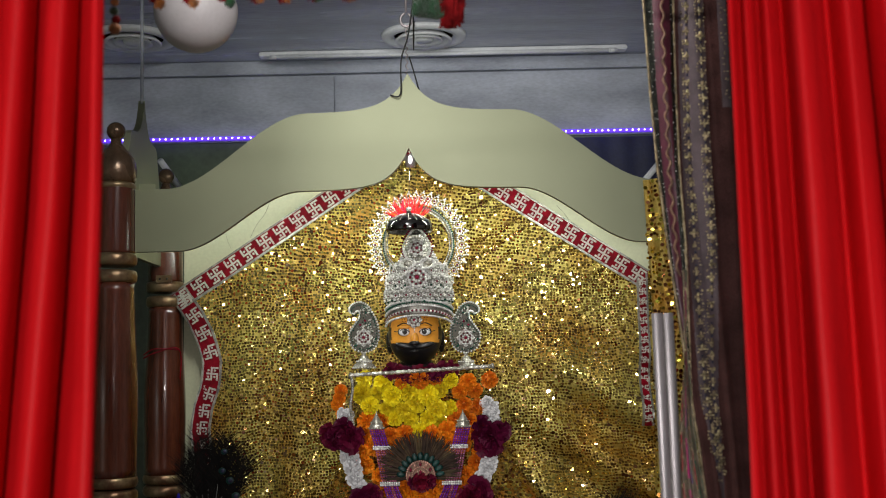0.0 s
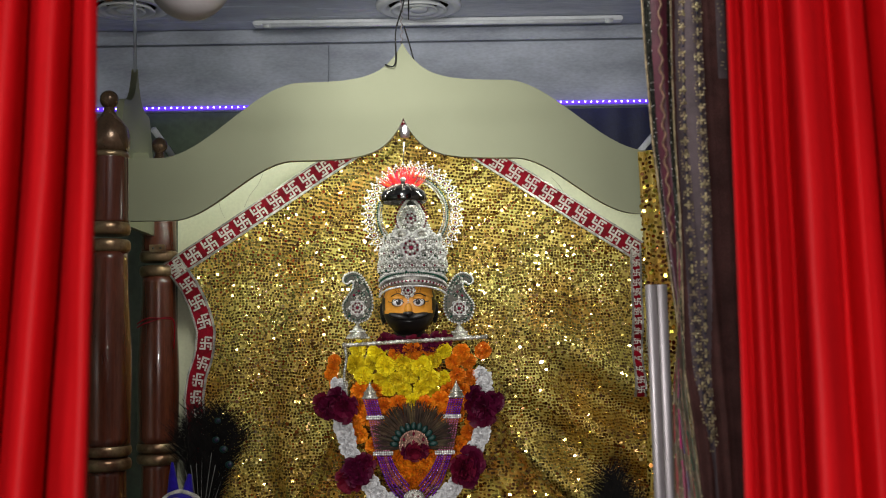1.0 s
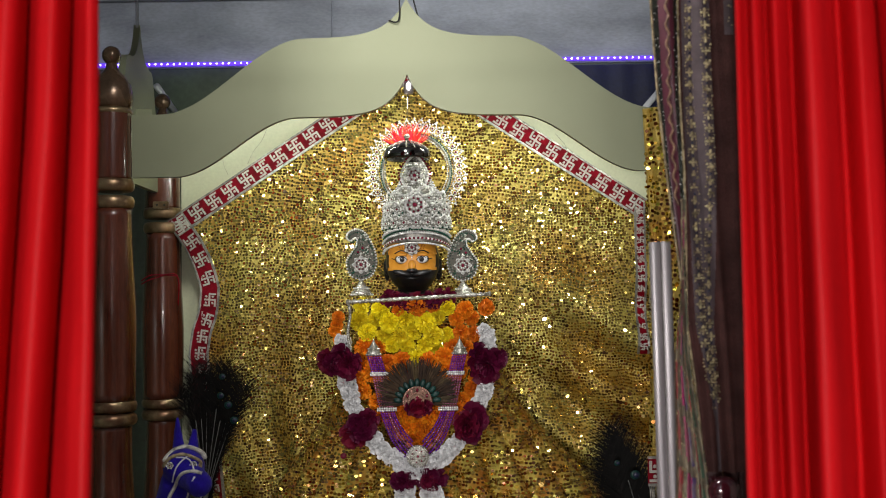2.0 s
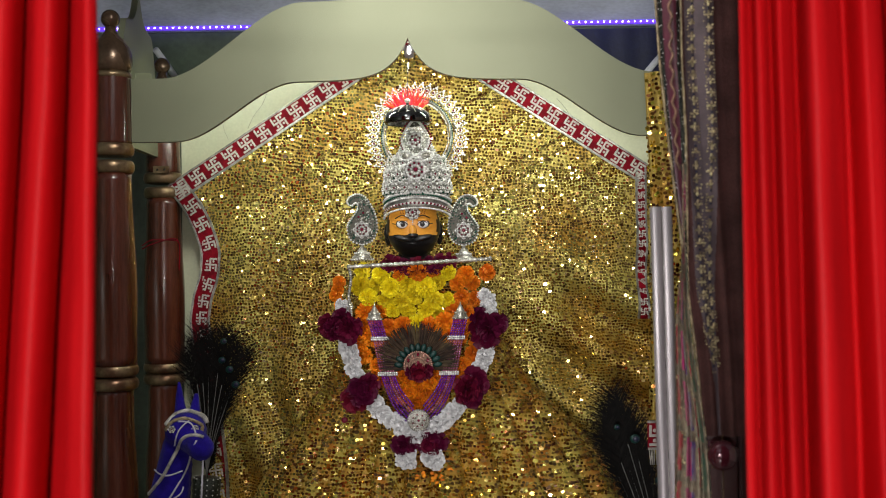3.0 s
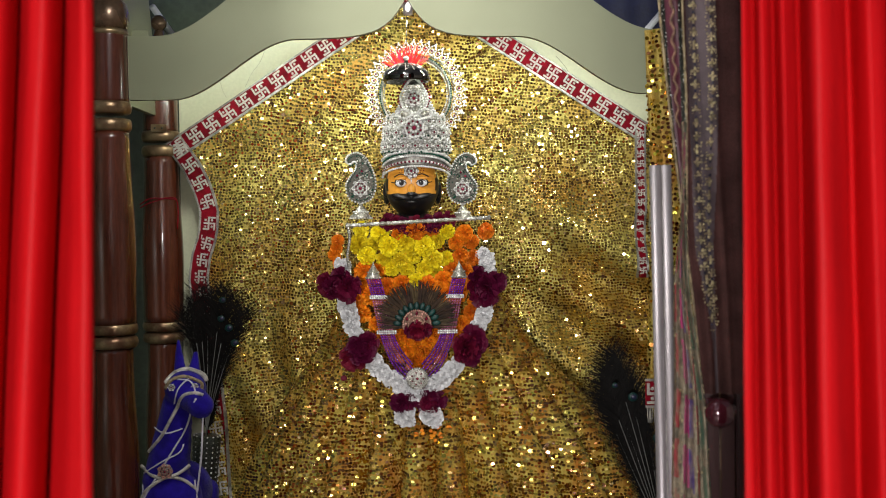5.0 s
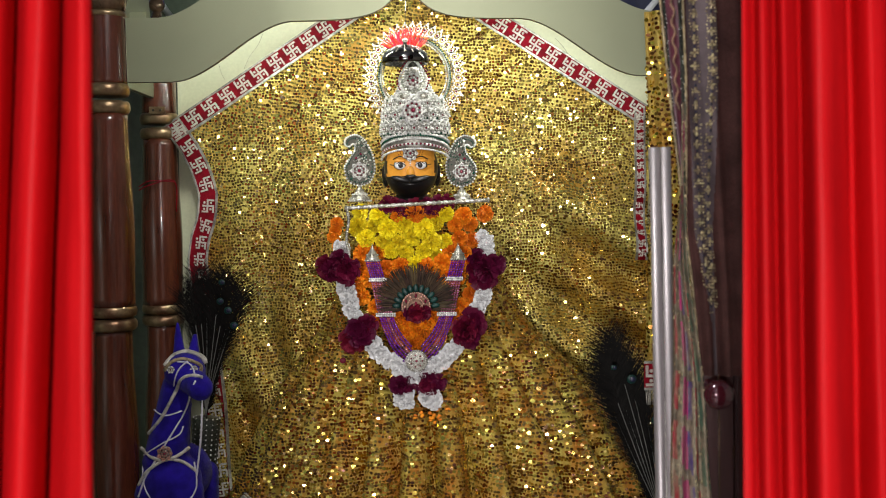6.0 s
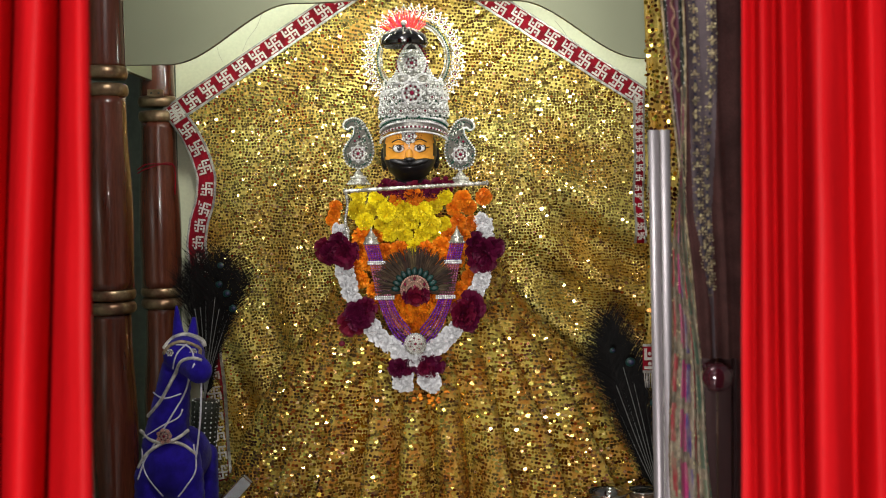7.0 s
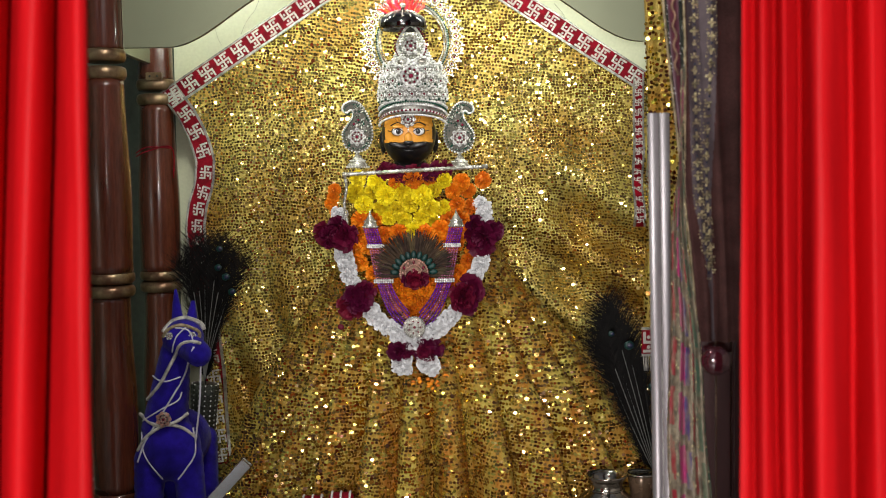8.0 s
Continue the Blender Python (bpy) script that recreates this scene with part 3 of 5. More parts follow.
def border(parent, line, wide, base, inside):
    """A red band with silver edges along a line of (x, z), motifs in a row; inside: side on which the cloth lies."""
    pts = [Vector((x, 0, z)) for x, z in line]
    n = len(pts)
    nor = []
    for i in range(n):
        d = (pts[min(i + 1, n - 1)] - pts[max(i - 1, 0)]).normalized()
        nor.append(Vector((d.z, 0, -d.x)) * inside)

    def strip(name, a, b, lift, mat, label=""):
        vs, fs = [], []
        for p, q in zip(pts, nor):
            for w, dy in ((a, 0.004), (a, -lift), (b, -lift), (b, 0.004)):
                r = p + q * w
                vs.append((r.x, base(r.x, r.z) - 0.006 + dy, r.z))
        for i in range(n - 1):
            for k in range(3):
                fs.append((4 * i + k, 4 * i + k + 1, 4 * i + 5 + k, 4 * i + 4 + k))
        return raw(name, vs, fs, mat, parent, label, False)

    strip("red_band", 0.0, wide, 0.001, M_TRIM, "red brocade band")
    strip("silver_edge", -0.004, 0.002, 0.0015, M_DARKSIL, "silver cord edging")
    strip("silver_edge", wide - 0.003, wide + 0.004, 0.0015, M_DARKSIL, "silver cord edging")
    length = [0.0]
    for a, b in zip(pts, pts[1:]):
        length.append(length[-1] + (b - a).length)
    proto = None
    s = 0.03
    while s < length[-1] - 0.02:
        i = max(k for k in range(n) if length[k] <= s)
        i = min(i, n - 2)
        t = (s - length[i]) / max(length[i + 1] - length[i], 1e-6)
        p = pts[i].lerp(pts[i + 1], t) + nor[i] * wide * 0.5
        d = (pts[i + 1] - pts[i]).normalized()
        m = Matrix.Translation((p.x, base(p.x, p.z) - 0.0085, p.z)) @ Matrix.Rotation(-math.atan2(d.z, d.x), 4, "Y") @ Matrix.Diagonal((wide * 0.8, 0.05, wide * 0.8, 1))
        if proto is None:
            proto = part("motif", motif(), M_THREAD, parent, "silver embroidered hooked motif with dots", False)
            proto.matrix_basis = m
        else:
            again(proto, parent, m)
        s += wide * 1.12


def backdrop():
    b = thing("sequin_backdrop", "gold sequinned cloth draped behind the idol with a red border", "drapery")
    sheet("cloth", backdrop_point, 170, 150, M_GOLD, b, "gold lame ground cloth")
    sequins(backdrop_point, b, M_SEQ, 0.0088, 0.009, 0.0043, 0.0039, 0.245, seed=3)
    flat = lambda x, z: drop_y(x, z)
    border(b, [(-0.826 + 0.754 * t, 1.753 + 0.494 * t) for t in np.linspace(0, 1, 20)], 0.053, flat, 1)
    border(b, [(0.625 - 0.695 * t, 1.793 + 0.455 * t) for t in np.linspace(0, 1, 20)], 0.053, flat, -1)
    border(b, [(left_edge(z) - 0.002, z) for z in np.linspace(0.66, 1.752, 44)], 0.05, flat, 1)
    border(b, [(0.612, z) for z in np.linspace(1.795, 1.335, 20)], 0.026, flat, 1)


def pillar_drape():
    d = thing("pillar_drape", "narrow gold sequinned cloth over the front pillar with red hem", "drapery")

    def surf(u, v):
        a = -1.35 + 2.7 * u
        z = 1.1 + 0.892 * v
        x = 0.645 + (0.118 - 0.012 * (1 - v)) * math.sin(a) * 1.0 + 0.008 * math.sin(5 * z)
        return (x - 0.012 * (1 - v), 2.99 - 0.06 * math.cos(a) + 0.006 * math.sin(14 * a + 2 * z), z)

    sheet("cloth", surf, 40, 50, M_GOLD, d)
    sequins(surf, d, M_SEQB, 0.0122, 0.0125, 0.0056, 0.0046, 0.24, 90, 60, seed=5)
    border(d, [(0.51 + 0.2 * t, 1.098) for t in np.linspace(0, 1, 8)], 0.066, lambda x, z: 2.93, 1)
    fringe = bmesh.new()
    for k in range(40):
        x = 0.515 + 0.0045 * k
        tube(fringe, [(x, 2.93, 1.034), (x + random.uniform(-0.004, 0.004), 2.928, 0.99)], 0.0011, 5)
    part("silver_fringe", fringe, M_THREAD, d, "silver thread fringe")


# ---------------------------------------------------------------- idol
IX = -0.068


def gown_point(u, v):
    z = 0.62 + 0.83 * v
    a = -1.75 + 3.5 * u
    low = smooth((1.46 - z) / 0.85)
    half = float(np.interp(z, [0.62, 0.69, 0.92, 1.04, 1.22, 1.34, 1.4, 1.45], [0.57, 0.54, 0.45, 0.385, 0.258, 0.215, 0.2, 0.13]))
    mid = IX + 0.07 * low
    deep = 0.13 + 0.22 * low
    fold = abs(math.sin(12 * a + 1.5 * math.sin(2.3 * a + 0.5) + 0.5 * math.sin(4 * z))) ** 0.8 - 0.6
    k = 1 + smooth((1.34 - z) / 0.5) * (0.3 * fold + 0.03 * math.sin(23 * a + 2 * z)) * (0.3 + 0.7 * low)
    return (mid + half * math.sin(a) * k, 3.24 - deep * math.cos(a) * k, z)


def gown():
    g = thing("idol_gown", "pleated gold sequinned gown spread over the seated idol", "gown")
    sheet("cloth", gown_point, 260, 70, M_GOLDG, g, "gold lame ground cloth")
    sequins(gown_point, g, M_SEQG, 0.0096, 0.0083, 0.005, 0.0039, 0.255, 120, 420, seed=8)


def statue():
    """Head and shoulders of the idol in one plain mesh."""
    bm = bmesh.new()
    c = Vector((IX - 0.012, 3.13, 1.61))
    res = bmesh.ops.create_uvsphere(bm, u_segments=48, v_segments=32, radius=1)
    for v in res["verts"]:
        x, y, z = v.co
        w = 0.073 * (1 - 0.04 * max(0, -z) ** 2)
        v.co = c + Vector((w * x, 0.075 * y, 0.088 * z))
        if z < -0.1 and y < 0:
            v.co.y -= 0.012 * math.sin(min((-z - 0.1) / 0.9, 1) * math.pi)
    for f in bm.faces:
        p = f.calc_center_median() - c
        brow_line = 0.062
        face = p.y < -0.012 and abs(p.x) < 0.064 and -0.03 + 0.1 * abs(p.x) < p.z < brow_line
        f.material_index = 0 if face else 1
    # nose, moustache, eyes, ears
    ball(bm, c + Vector((0, -0.079, -0.016)), 0.012, 2, (0.95, 0.9, 1.5), 0)
    ball(bm, c + Vector((0, -0.084, -0.027)), 0.011, 2, (1.4, 0.8, 0.6), 1)
    for s in (-1, 1):
        ball(bm, c + Vector((s * 0.026, -0.084, -0.034)), 0.014, 2, (2.1, 0.6, 0.6), 1, Matrix.Rotation(-s * 0.2, 4, "Y"))
        ball(bm, c + Vector((s * 0.0275, -0.069, 0.004)), 0.014, 2, (1.3, 0.5, 0.9), 1)
        ball(bm, c + Vector((s * 0.0275, -0.0725, 0.0034)), 0.0132, 2, (1.15, 0.55, 0.85), 2)
        ball(bm, c + Vector((s * 0.0262, -0.0775, 0.0032)), 0.0074, 2, (1, 0.4, 1), 3)
        ball(bm, c + Vector((s * 0.0262, -0.0797, 0.0032)), 0.0042, 2, (1, 0.4, 1), 1)
        # small white dot on the pupil, a highlight put into the mesh
        ball(bm, c + Vector((s * 0.0262 - 0.002, -0.0815, 0.0058)), 0.0012, 1, (1, 0.4, 1), 2)
        ball(bm, c + Vector((s * 0.0275, -0.073, 0.0148)), 0.0125, 2, (1.28, 0.55, 0.42), 0)
        tube(bm, curve([c + Vector((s * 0.012, -0.0785, 0.002)), c + Vector((s * 0.027, -0.0805, 0.0115)), c + Vector((s * 0.042, -0.073, 0.004)), c + Vector((s * 0.054, -0.06, 0.006))], 6), 0.0012, 6, 1)
        for k in range(5):
            for w in (0.024, 0.031):
                ball(bm, c + Vector((s * (w + 0.0014 * k), -0.0735 + 0.35 * max(w - 0.024, 0) + 0.0006 * k - 0.0016 * (4 - k) * 0.2, 0.031 + 0.0046 * k)), 0.0014, 1, (1, 0.6, 1), 4)
        ball(bm, c + Vector((s * 0.07, 0.03, -0.02)), 0.018, 2, (0.6, 1.0, 1.8), 1)
        tube(bm, curve([c + Vector((s * 0.01, -0.077, 0.02)), c + Vector((s * 0.028, -0.074, 0.0265)), c + Vector((s * 0.046, -0.064, 0.019))], 6), 0.0016, 6, 1)
        ball(bm, c + Vector((s * 0.072, 0.012, -0.012)), 0.016, 2, (0.5, 0.6, 1.4), 1)
    ball(bm, c + Vector((0, -0.088, -0.048)), 0.008, 2, (1.8, 0.5, 0.35), 1)
    # neck and shoulders, under the clothes
    ball(bm, c + Vector((0, 0.02, -0.1)), 0.05, 2, (1, 0.9, 1.2), 1)
    ball(bm, c + Vector((0.012, 0.1, -0.27)), 0.14, 3, (1.0, 0.5, 1.0), 1)
    tube(bm, [c + Vector((0.03, 0.12, -1.0)), c + Vector((0.02, 0.11, -0.3))], 0.12, 16, 1)
    st = part("idol_statue", bm, [M_FACE, M_BLACK, M_WHITE, M_IRIS, M_RUBY])
    tagged(st, "painted idol statue with an orange face and black beard", "statue")
    # forehead jewel
    j = thing("forehead_jewel", "silver flower jewel with a ruby on the brow", "jewel", at=c + Vector((0, -0.08, 0.034)))
    rosette(j, 0.02, 7, "jewel_flower")
    bm = bmesh.new()
    for k in range(4):
        ball(bm, (0, 0.002 + 0.001 * k, -0.014 - 0.006 * k), 0.0032 - 0.0003 * k, 1)
    part("drop", bm, M_RHINE, j)


def rosette(parent, r, petals, name, m=None, rings=True):
    """A rhinestone flower round a ruby, facing the front."""
    bm = bmesh.new()
    for k in range(petals):
        a = 2 * math.pi * k / petals
        d = Vector((math.cos(a), 0, math.sin(a)))
        t = Vector((-d.z, 0, d.x))
        for w, q in ((-0.2, 0.72), (-0.13, 0.9), (0.0, 0.98), (0.13, 0.9), (0.2, 0.72)) if rings else ((-0.2, 0.8), (0.0, 0.98), (0.2, 0.8)):
            ball(bm, d * q * r + t * w * r + Vector((0, -0.03 * r, 0)), 0.115 * r if rings else 0.15 * r, 1)
        ball(bm, d * 0.7 * r, 0.15 * r, 1, (1, 0.6, 1))
        ball(bm, Vector((math.cos(a + 0.3), 0, math.sin(a + 0.3))) * 0.34 * r + Vector((0, -0.14 * r, 0)), 0.12 * r, 1)
    # dark backing disc, added so that the stones stand out
    back = lathe([(0.0, 0.0), (0.96 * r, 0.0), (0.96 * r, 0.002), (0.0, 0.003)], 18, pose(0, 0.004, 0, 90, 0, 0))
    res = [part(name, bm, M_RHINE, parent), part("setting", back, M_DARKSIL, parent, "dark backing disc"), part("ruby", ball(bmesh.new(), (0, -0.16 * r, 0), 0.19 * r, 2, (1, 0.6, 1)), M_RUBY, parent, "dark ruby stone")]
    if rings:
        bm = bmesh.new()
        for k in range(petals):
            a = 2 * math.pi * (k + 0.5) / petals
            ball(bm, (0.54 * r * math.cos(a), -0.1 * r, 0.54 * r * math.sin(a)), 0.11 * r, 1)
        res.append(part("ruby_ring", bm, M_RUBY, parent, "ring of small rubies"))
    if m is not None:
        for o in res:
            o.matrix_basis = m
    return res


def crown():
    c = thing("silver_crown", "tall silver crown with rhinestone flowers, rubies and a halo", "crown", at=(IX, 3.13, 1.66))
    body = [(0.086, -0.002), (0.087, 0.004), (0.087, 0.03), (0.088, 0.06), (0.085, 0.09), (0.076, 0.115), (0.063, 0.135), (0.051, 0.152), (0.038, 0.18), (0.03, 0.2), (0.018, 0.222), (0.0, 0.238)]
    part("body", lathe(body, 48), M_DARKSIL, c)

    def row(name, z, r, n, size, mat, flat=0.8, span=1.5, wave=0.0, label=""):
        bm = bmesh.new()
        for k in range(n):
            a = -span + 2 * span * k / (n - 1)
            ball(bm, (r * math.sin(a), -r * math.cos(a), z + wave * math.cos(a * 1.0)), size, 1, (1, 0.7, flat))
        part(name, bm, mat, c, label)

    # lower band, arched over the brow
    row("bead_band", -0.03, 0.091, 46, 0.0042, M_RHINE, wave=0.026)
    row("ruby_band", -0.017, 0.09, 26, 0.0044, M_RUBY, wave=0.026, label="row of dark rubies")
    row("bead_band", -0.017, 0.089, 27, 0.005, M_RHINE, span=1.56, wave=0.026)
    row("bead_band", -0.003, 0.091, 46, 0.004, M_RHINE, wave=0.026)
    row("green_band", 0.006, 0.09, 40, 0.0036, M_EMERALD, wave=0.025, label="row of green enamel beads")
    row("bead_band", 0.014, 0.091, 42, 0.0048, M_RHINE, wave=0.022)
    # close-set stones over the whole body
    bm = bmesh.new()
    rs, hs = [q[0] for q in body], [q[1] for q in body]
    for z in np.arange(0.024, 0.226, 0.0078):
        r = float(np.interp(z, hs, rs)) + 0.0006
        n = max(int(3.3 * r / 0.0074), 3)
        for k in range(n):
            a = -1.65 + 3.3 * (k + 0.5 * (int(z / 0.0078) % 2)) / n
            ball(bm, (r * math.sin(a), -r * math.cos(a), z), 0.0027 + 0.0005 * math.sin(k * 2.3 + z * 900), 1)
    tagged(part("stone_cover", bm, M_RHINE, c, "close-set small rhinestones"), kind="stuff")
    # scrolls and small flowers round the body
    for z, r, n, size in ((0.05, 0.091, 9, 0.0145), (0.086, 0.087, 8, 0.015), (0.116, 0.078, 7, 0.012)):
        for k in range(n):
            a = -1.35 + 2.7 * k / (n - 1)
            if abs(a) < 0.3 and z > 0.07:
                continue
            rosette(c, size, 6, "scroll_flower", Matrix.Translation(((r + 0.003) * math.sin(a), -(r + 0.003) * math.cos(a), z)) @ Matrix.Rotation(a, 4, "Z"), False)
        bm = bmesh.new()
        for k in range(60):
            a = -1.5 + 3.0 * k / 59
            ball(bm, ((r + 0.001) * math.sin(a), -(r + 0.001) * math.cos(a), z + 0.018 + 0.004 * math.cos(a * n * 2.2)), 0.003, 1)
        part("bead_band", bm, M_RHINE, c)
        bm = bmesh.new()
        for k in range(26):
            a = -1.45 + 2.9 * k / 25
            ball(bm, ((r + 0.001) * math.sin(a), -(r + 0.001) * math.cos(a), z - 0.012 + 0.004 * math.cos(a * n * 2.2)), 0.0034, 1)
        part("green_band", bm, M_EMERALD, c)
    rosette(c, 0.033, 9, "great_flower", pose(-0.002, -0.096, 0.096))
    rosette(c, 0.024, 7, "upper_flower", pose(-0.002, -0.076, 0.176))
    bm = bmesh.new()
    for k in range(44):
        a = 2 * math.pi * k / 44
        w = 0.036 * math.sin(a) * (1 if math.cos(a) < 0 else 1 - 0.45 * math.cos(a))
        ball(bm, (w - 0.002, -0.068 + 0.0, 0.178 + 0.048 * math.cos(a) + 0.004), 0.0042, 1)
    part("drop_frame", bm, M_RHINE, c)
    bm = bmesh.new()
    for k in range(30):
        a = -2.2 + 4.4 * k / 29
        w = 0.042 * math.sin(a) * (1 if math.cos(a) < 0 else 1 - 0.45 * math.cos(a))
        ball(bm, (w - 0.002, -0.064, 0.18 + 0.053 * math.cos(a) + 0.006), 0.0034, 1)
    part("ruby_frame", bm, M_RUBY, c, "outer row of small rubies")
    for s in (-1, 1):
        bm = bmesh.new()
        for k in range(22):
            a = math.pi * 2 * k / 22
            ball(bm, (s * 0.026 + 0.02 * math.cos(a), -0.086, 0.134 + 0.012 * math.sin(a)), 0.0038, 1)
        part("bow_loop", bm, M_RHINE, c)
        part("bow_heart", ball(bmesh.new(), (s * 0.026, -0.084, 0.134), 0.01, 2, (1.2, 0.5, 0.7)), M_SILVER, c)
    # halo ring of leaves
    h = thing("crown_halo", "oval silver halo of rhinestone leaves behind the crown", "halo", at=(IX, 3.19, 1.862))
    bm = bmesh.new()
    tube(bm, [(0.096 * math.sin(a), 0.004, 0.103 * math.cos(a)) for a in np.linspace(-2.55, 2.55, 70)], 0.005, 8)
    part("ring", bm, M_DARKSIL, h)
    for rr, sz, mat, nm in ((0.087, 0.003, M_SILVER, "bead_band"), (0.098, 0.0028, M_EMERALD, "green_band"), (0.106, 0.0032, M_SILVER, "bead_band")):
        bm = bmesh.new()
        for k in range(84):
            a = -2.55 + 5.1 * k / 83
            ball(bm, (rr * math.sin(a), -0.006, rr * 1.07 * math.cos(a)), sz, 1)
        part(nm, bm, mat, h)
    leaf = ruby = None
    for k in range(34):
        a = -2.5 + 5.0 * k / 33
        m = Matrix.Translation((0.112 * math.sin(a), 0, 0.12 * math.cos(a))) @ Matrix.Rotation(a, 4, "Y") @ Matrix.Rotation(0.25, 4, "Y")
        if leaf is None:
            bm = bmesh.new()
            for j in range(12):
                b = 2 * math.pi * j / 12
                ball(bm, (0.0085 * math.sin(b) * (1 - 0.4 * math.cos(b)), 0, 0.012 + 0.014 * math.cos(b)), 0.0028, 1)
            ball(bm, (0, 0.002, 0.01), 0.005, 1, (1, 0.4, 1.4))
            ball(bm, (0, 0, 0.03), 0.003, 1)
            leaf = part("leaf", bm, M_RHINE, h)
            leaf.matrix_basis = m
            ruby = part("ruby", ball(bmesh.new(), (0, -0.003, 0.009), 0.0036, 1), M_RUBY, h, "small ruby")
            ruby.matrix_basis = m
        else:
            again(leaf, h, m)
            again(ruby, h, m)


def paisley(x, z, side, height):
    p = thing("paisley_earring", "silver paisley ornament set with rubies on a bell foot", "ornament", "paisley ornaments", at=(x, 3.12, z))
    s = height
    shape = [(0.0, -0.5), (-0.2, -0.42), (-0.3, -0.2), (-0.28, 0.05), (-0.2, 0.25), (-0.08, 0.43), (0.08, 0.5), (0.24, 0.44), (0.28, 0.33), (0.2, 0.27), (0.13, 0.32), (0.08, 0.3), (0.09, 0.18), (0.2, 0.02), (0.29, -0.15), (0.22, -0.4), (0.0, -0.5)]
    line = [Vector((v.x * side * s, 0, v.z * s)) for v in curve([(x, 0, z) for x, z in shape], 4)]
    bm = bmesh.new()
    vs = [bm.verts.new(v + Vector((0, 0.004, 0))) for v in line[:-1]]
    f = bm.faces.new(vs)
    ex = bmesh.ops.extrude_face_region(bm, geom=[f])
    bmesh.ops.translate(bm, vec=(0, -0.006, 0), verts=[g for g in ex["geom"] if isinstance(g, bmesh.types.BMVert)])
    bmesh.ops.recalc_face_normals(bm, faces=bm.faces)
    # plate kept dark so that gaps between its stones read dark
    part("plate", bm, M_EDGE, p, "dark plate behind the stones", False)
    bm = bmesh.new()
    for v in line:
        ball(bm, v + Vector((0, -0.004, 0)), 0.0032, 1)
    part("bead_rim", bm, M_RHINE, p)
    bm = bmesh.new()
    for v in line:
        ball(bm, Vector((v.x * 0.84, -0.005, v.z * 0.88)), 0.002, 1)
    part("green_rim", bm, M_EMERALD, p)
    rosette(p, 0.17 * s, 8, "flower", pose(0, -0.006, -0.2 * s))
    inlay, leaves = bmesh.new(), bmesh.new()
    rnd = random.Random(4)
    for k in range(150):
        t, w = rnd.random(), rnd.uniform(-1, 1)
        px, pz = side * (-0.1 + 0.12 * t * t) + 0.16 * w * (1 - 0.55 * t), 0.0 + 0.43 * t
        if k >= 90:
            a, q = rnd.uniform(0, 6.28), rnd.uniform(0.19, 0.25)
            px, pz = q * math.cos(a), -0.2 + q * math.sin(a)
        ball(leaves if k % 3 == 0 else inlay, (px * s, -0.004, pz * s), rnd.uniform(0.0018, 0.003), 1)
    part("stone_inlay", inlay, M_SILVER, p)
    part("green_inlay", leaves, M_EMERALD, p, "green enamel inlay")
    for dx, dz in ((0.03, 0.13), (-0.06, 0.05)):
        part("ruby", ball(bmesh.new(), (-side * dx * s, -0.007, dz * s), 0.004, 1), M_RUBY, p)
    bell = [(0.004, -0.48 * s), (0.006, -0.54 * s), (0.012, -0.58 * s), (0.013, -0.61 * s), (0.02, -0.65 * s), (0.022, -0.69 * s), (0.028, -0.73 * s), (0.03, -0.77 * s), (0.03, -0.79 * s), (0.022, -0.79 * s), (0.0, -0.78 * s)]
    part("bell_foot", lathe(bell, 24), M_SILVER, p, "small silver bell-shaped foot")
    bm = bmesh.new()
    for k in range(22):
        a = 2 * math.pi * k / 22
        ball(bm, (0.0302 * math.cos(a), 0.0302 * math.sin(a), -0.785 * s), 0.003, 1)
        ball(bm, (0.021 * math.cos(a), 0.021 * math.sin(a), -0.66 * s), 0.0022, 1)
    part("bell_beads", bm, M_RHINE, p)


def flute():
    f = thing("silver_flute", "silver twisted flute laid across the idol", "flute")
    bm = bmesh.new()
    a, b = Vector((-0.247, 3.0, 1.502)), Vector((0.122, 3.0, 1.518))
    tube(bm, [a.lerp(b, k / 120) for k in range(121)], 0.0053, 10, taper=lambda t: 1 + 0.18 * math.sin(t * 120 * 1.3))
    part("tube", bm, M_SILVER, f)
    for t in (0.0, 1.0):
        part("end_cap", ball(bmesh.new(), a.lerp(b, t), 0.0075, 2, (0.7, 1, 1)), M_SILVER, f)
    bm = bmesh.new()
    for k in range(28):
        ball(bm, a + Vector((0.003 + 0.003 * math.sin(k * 0.4), 0.0, -0.008 - 0.006 * k)), 0.005, 1)
    part("side_chain", bm, M_SILVER, f, "silver chain hanging from the flute")


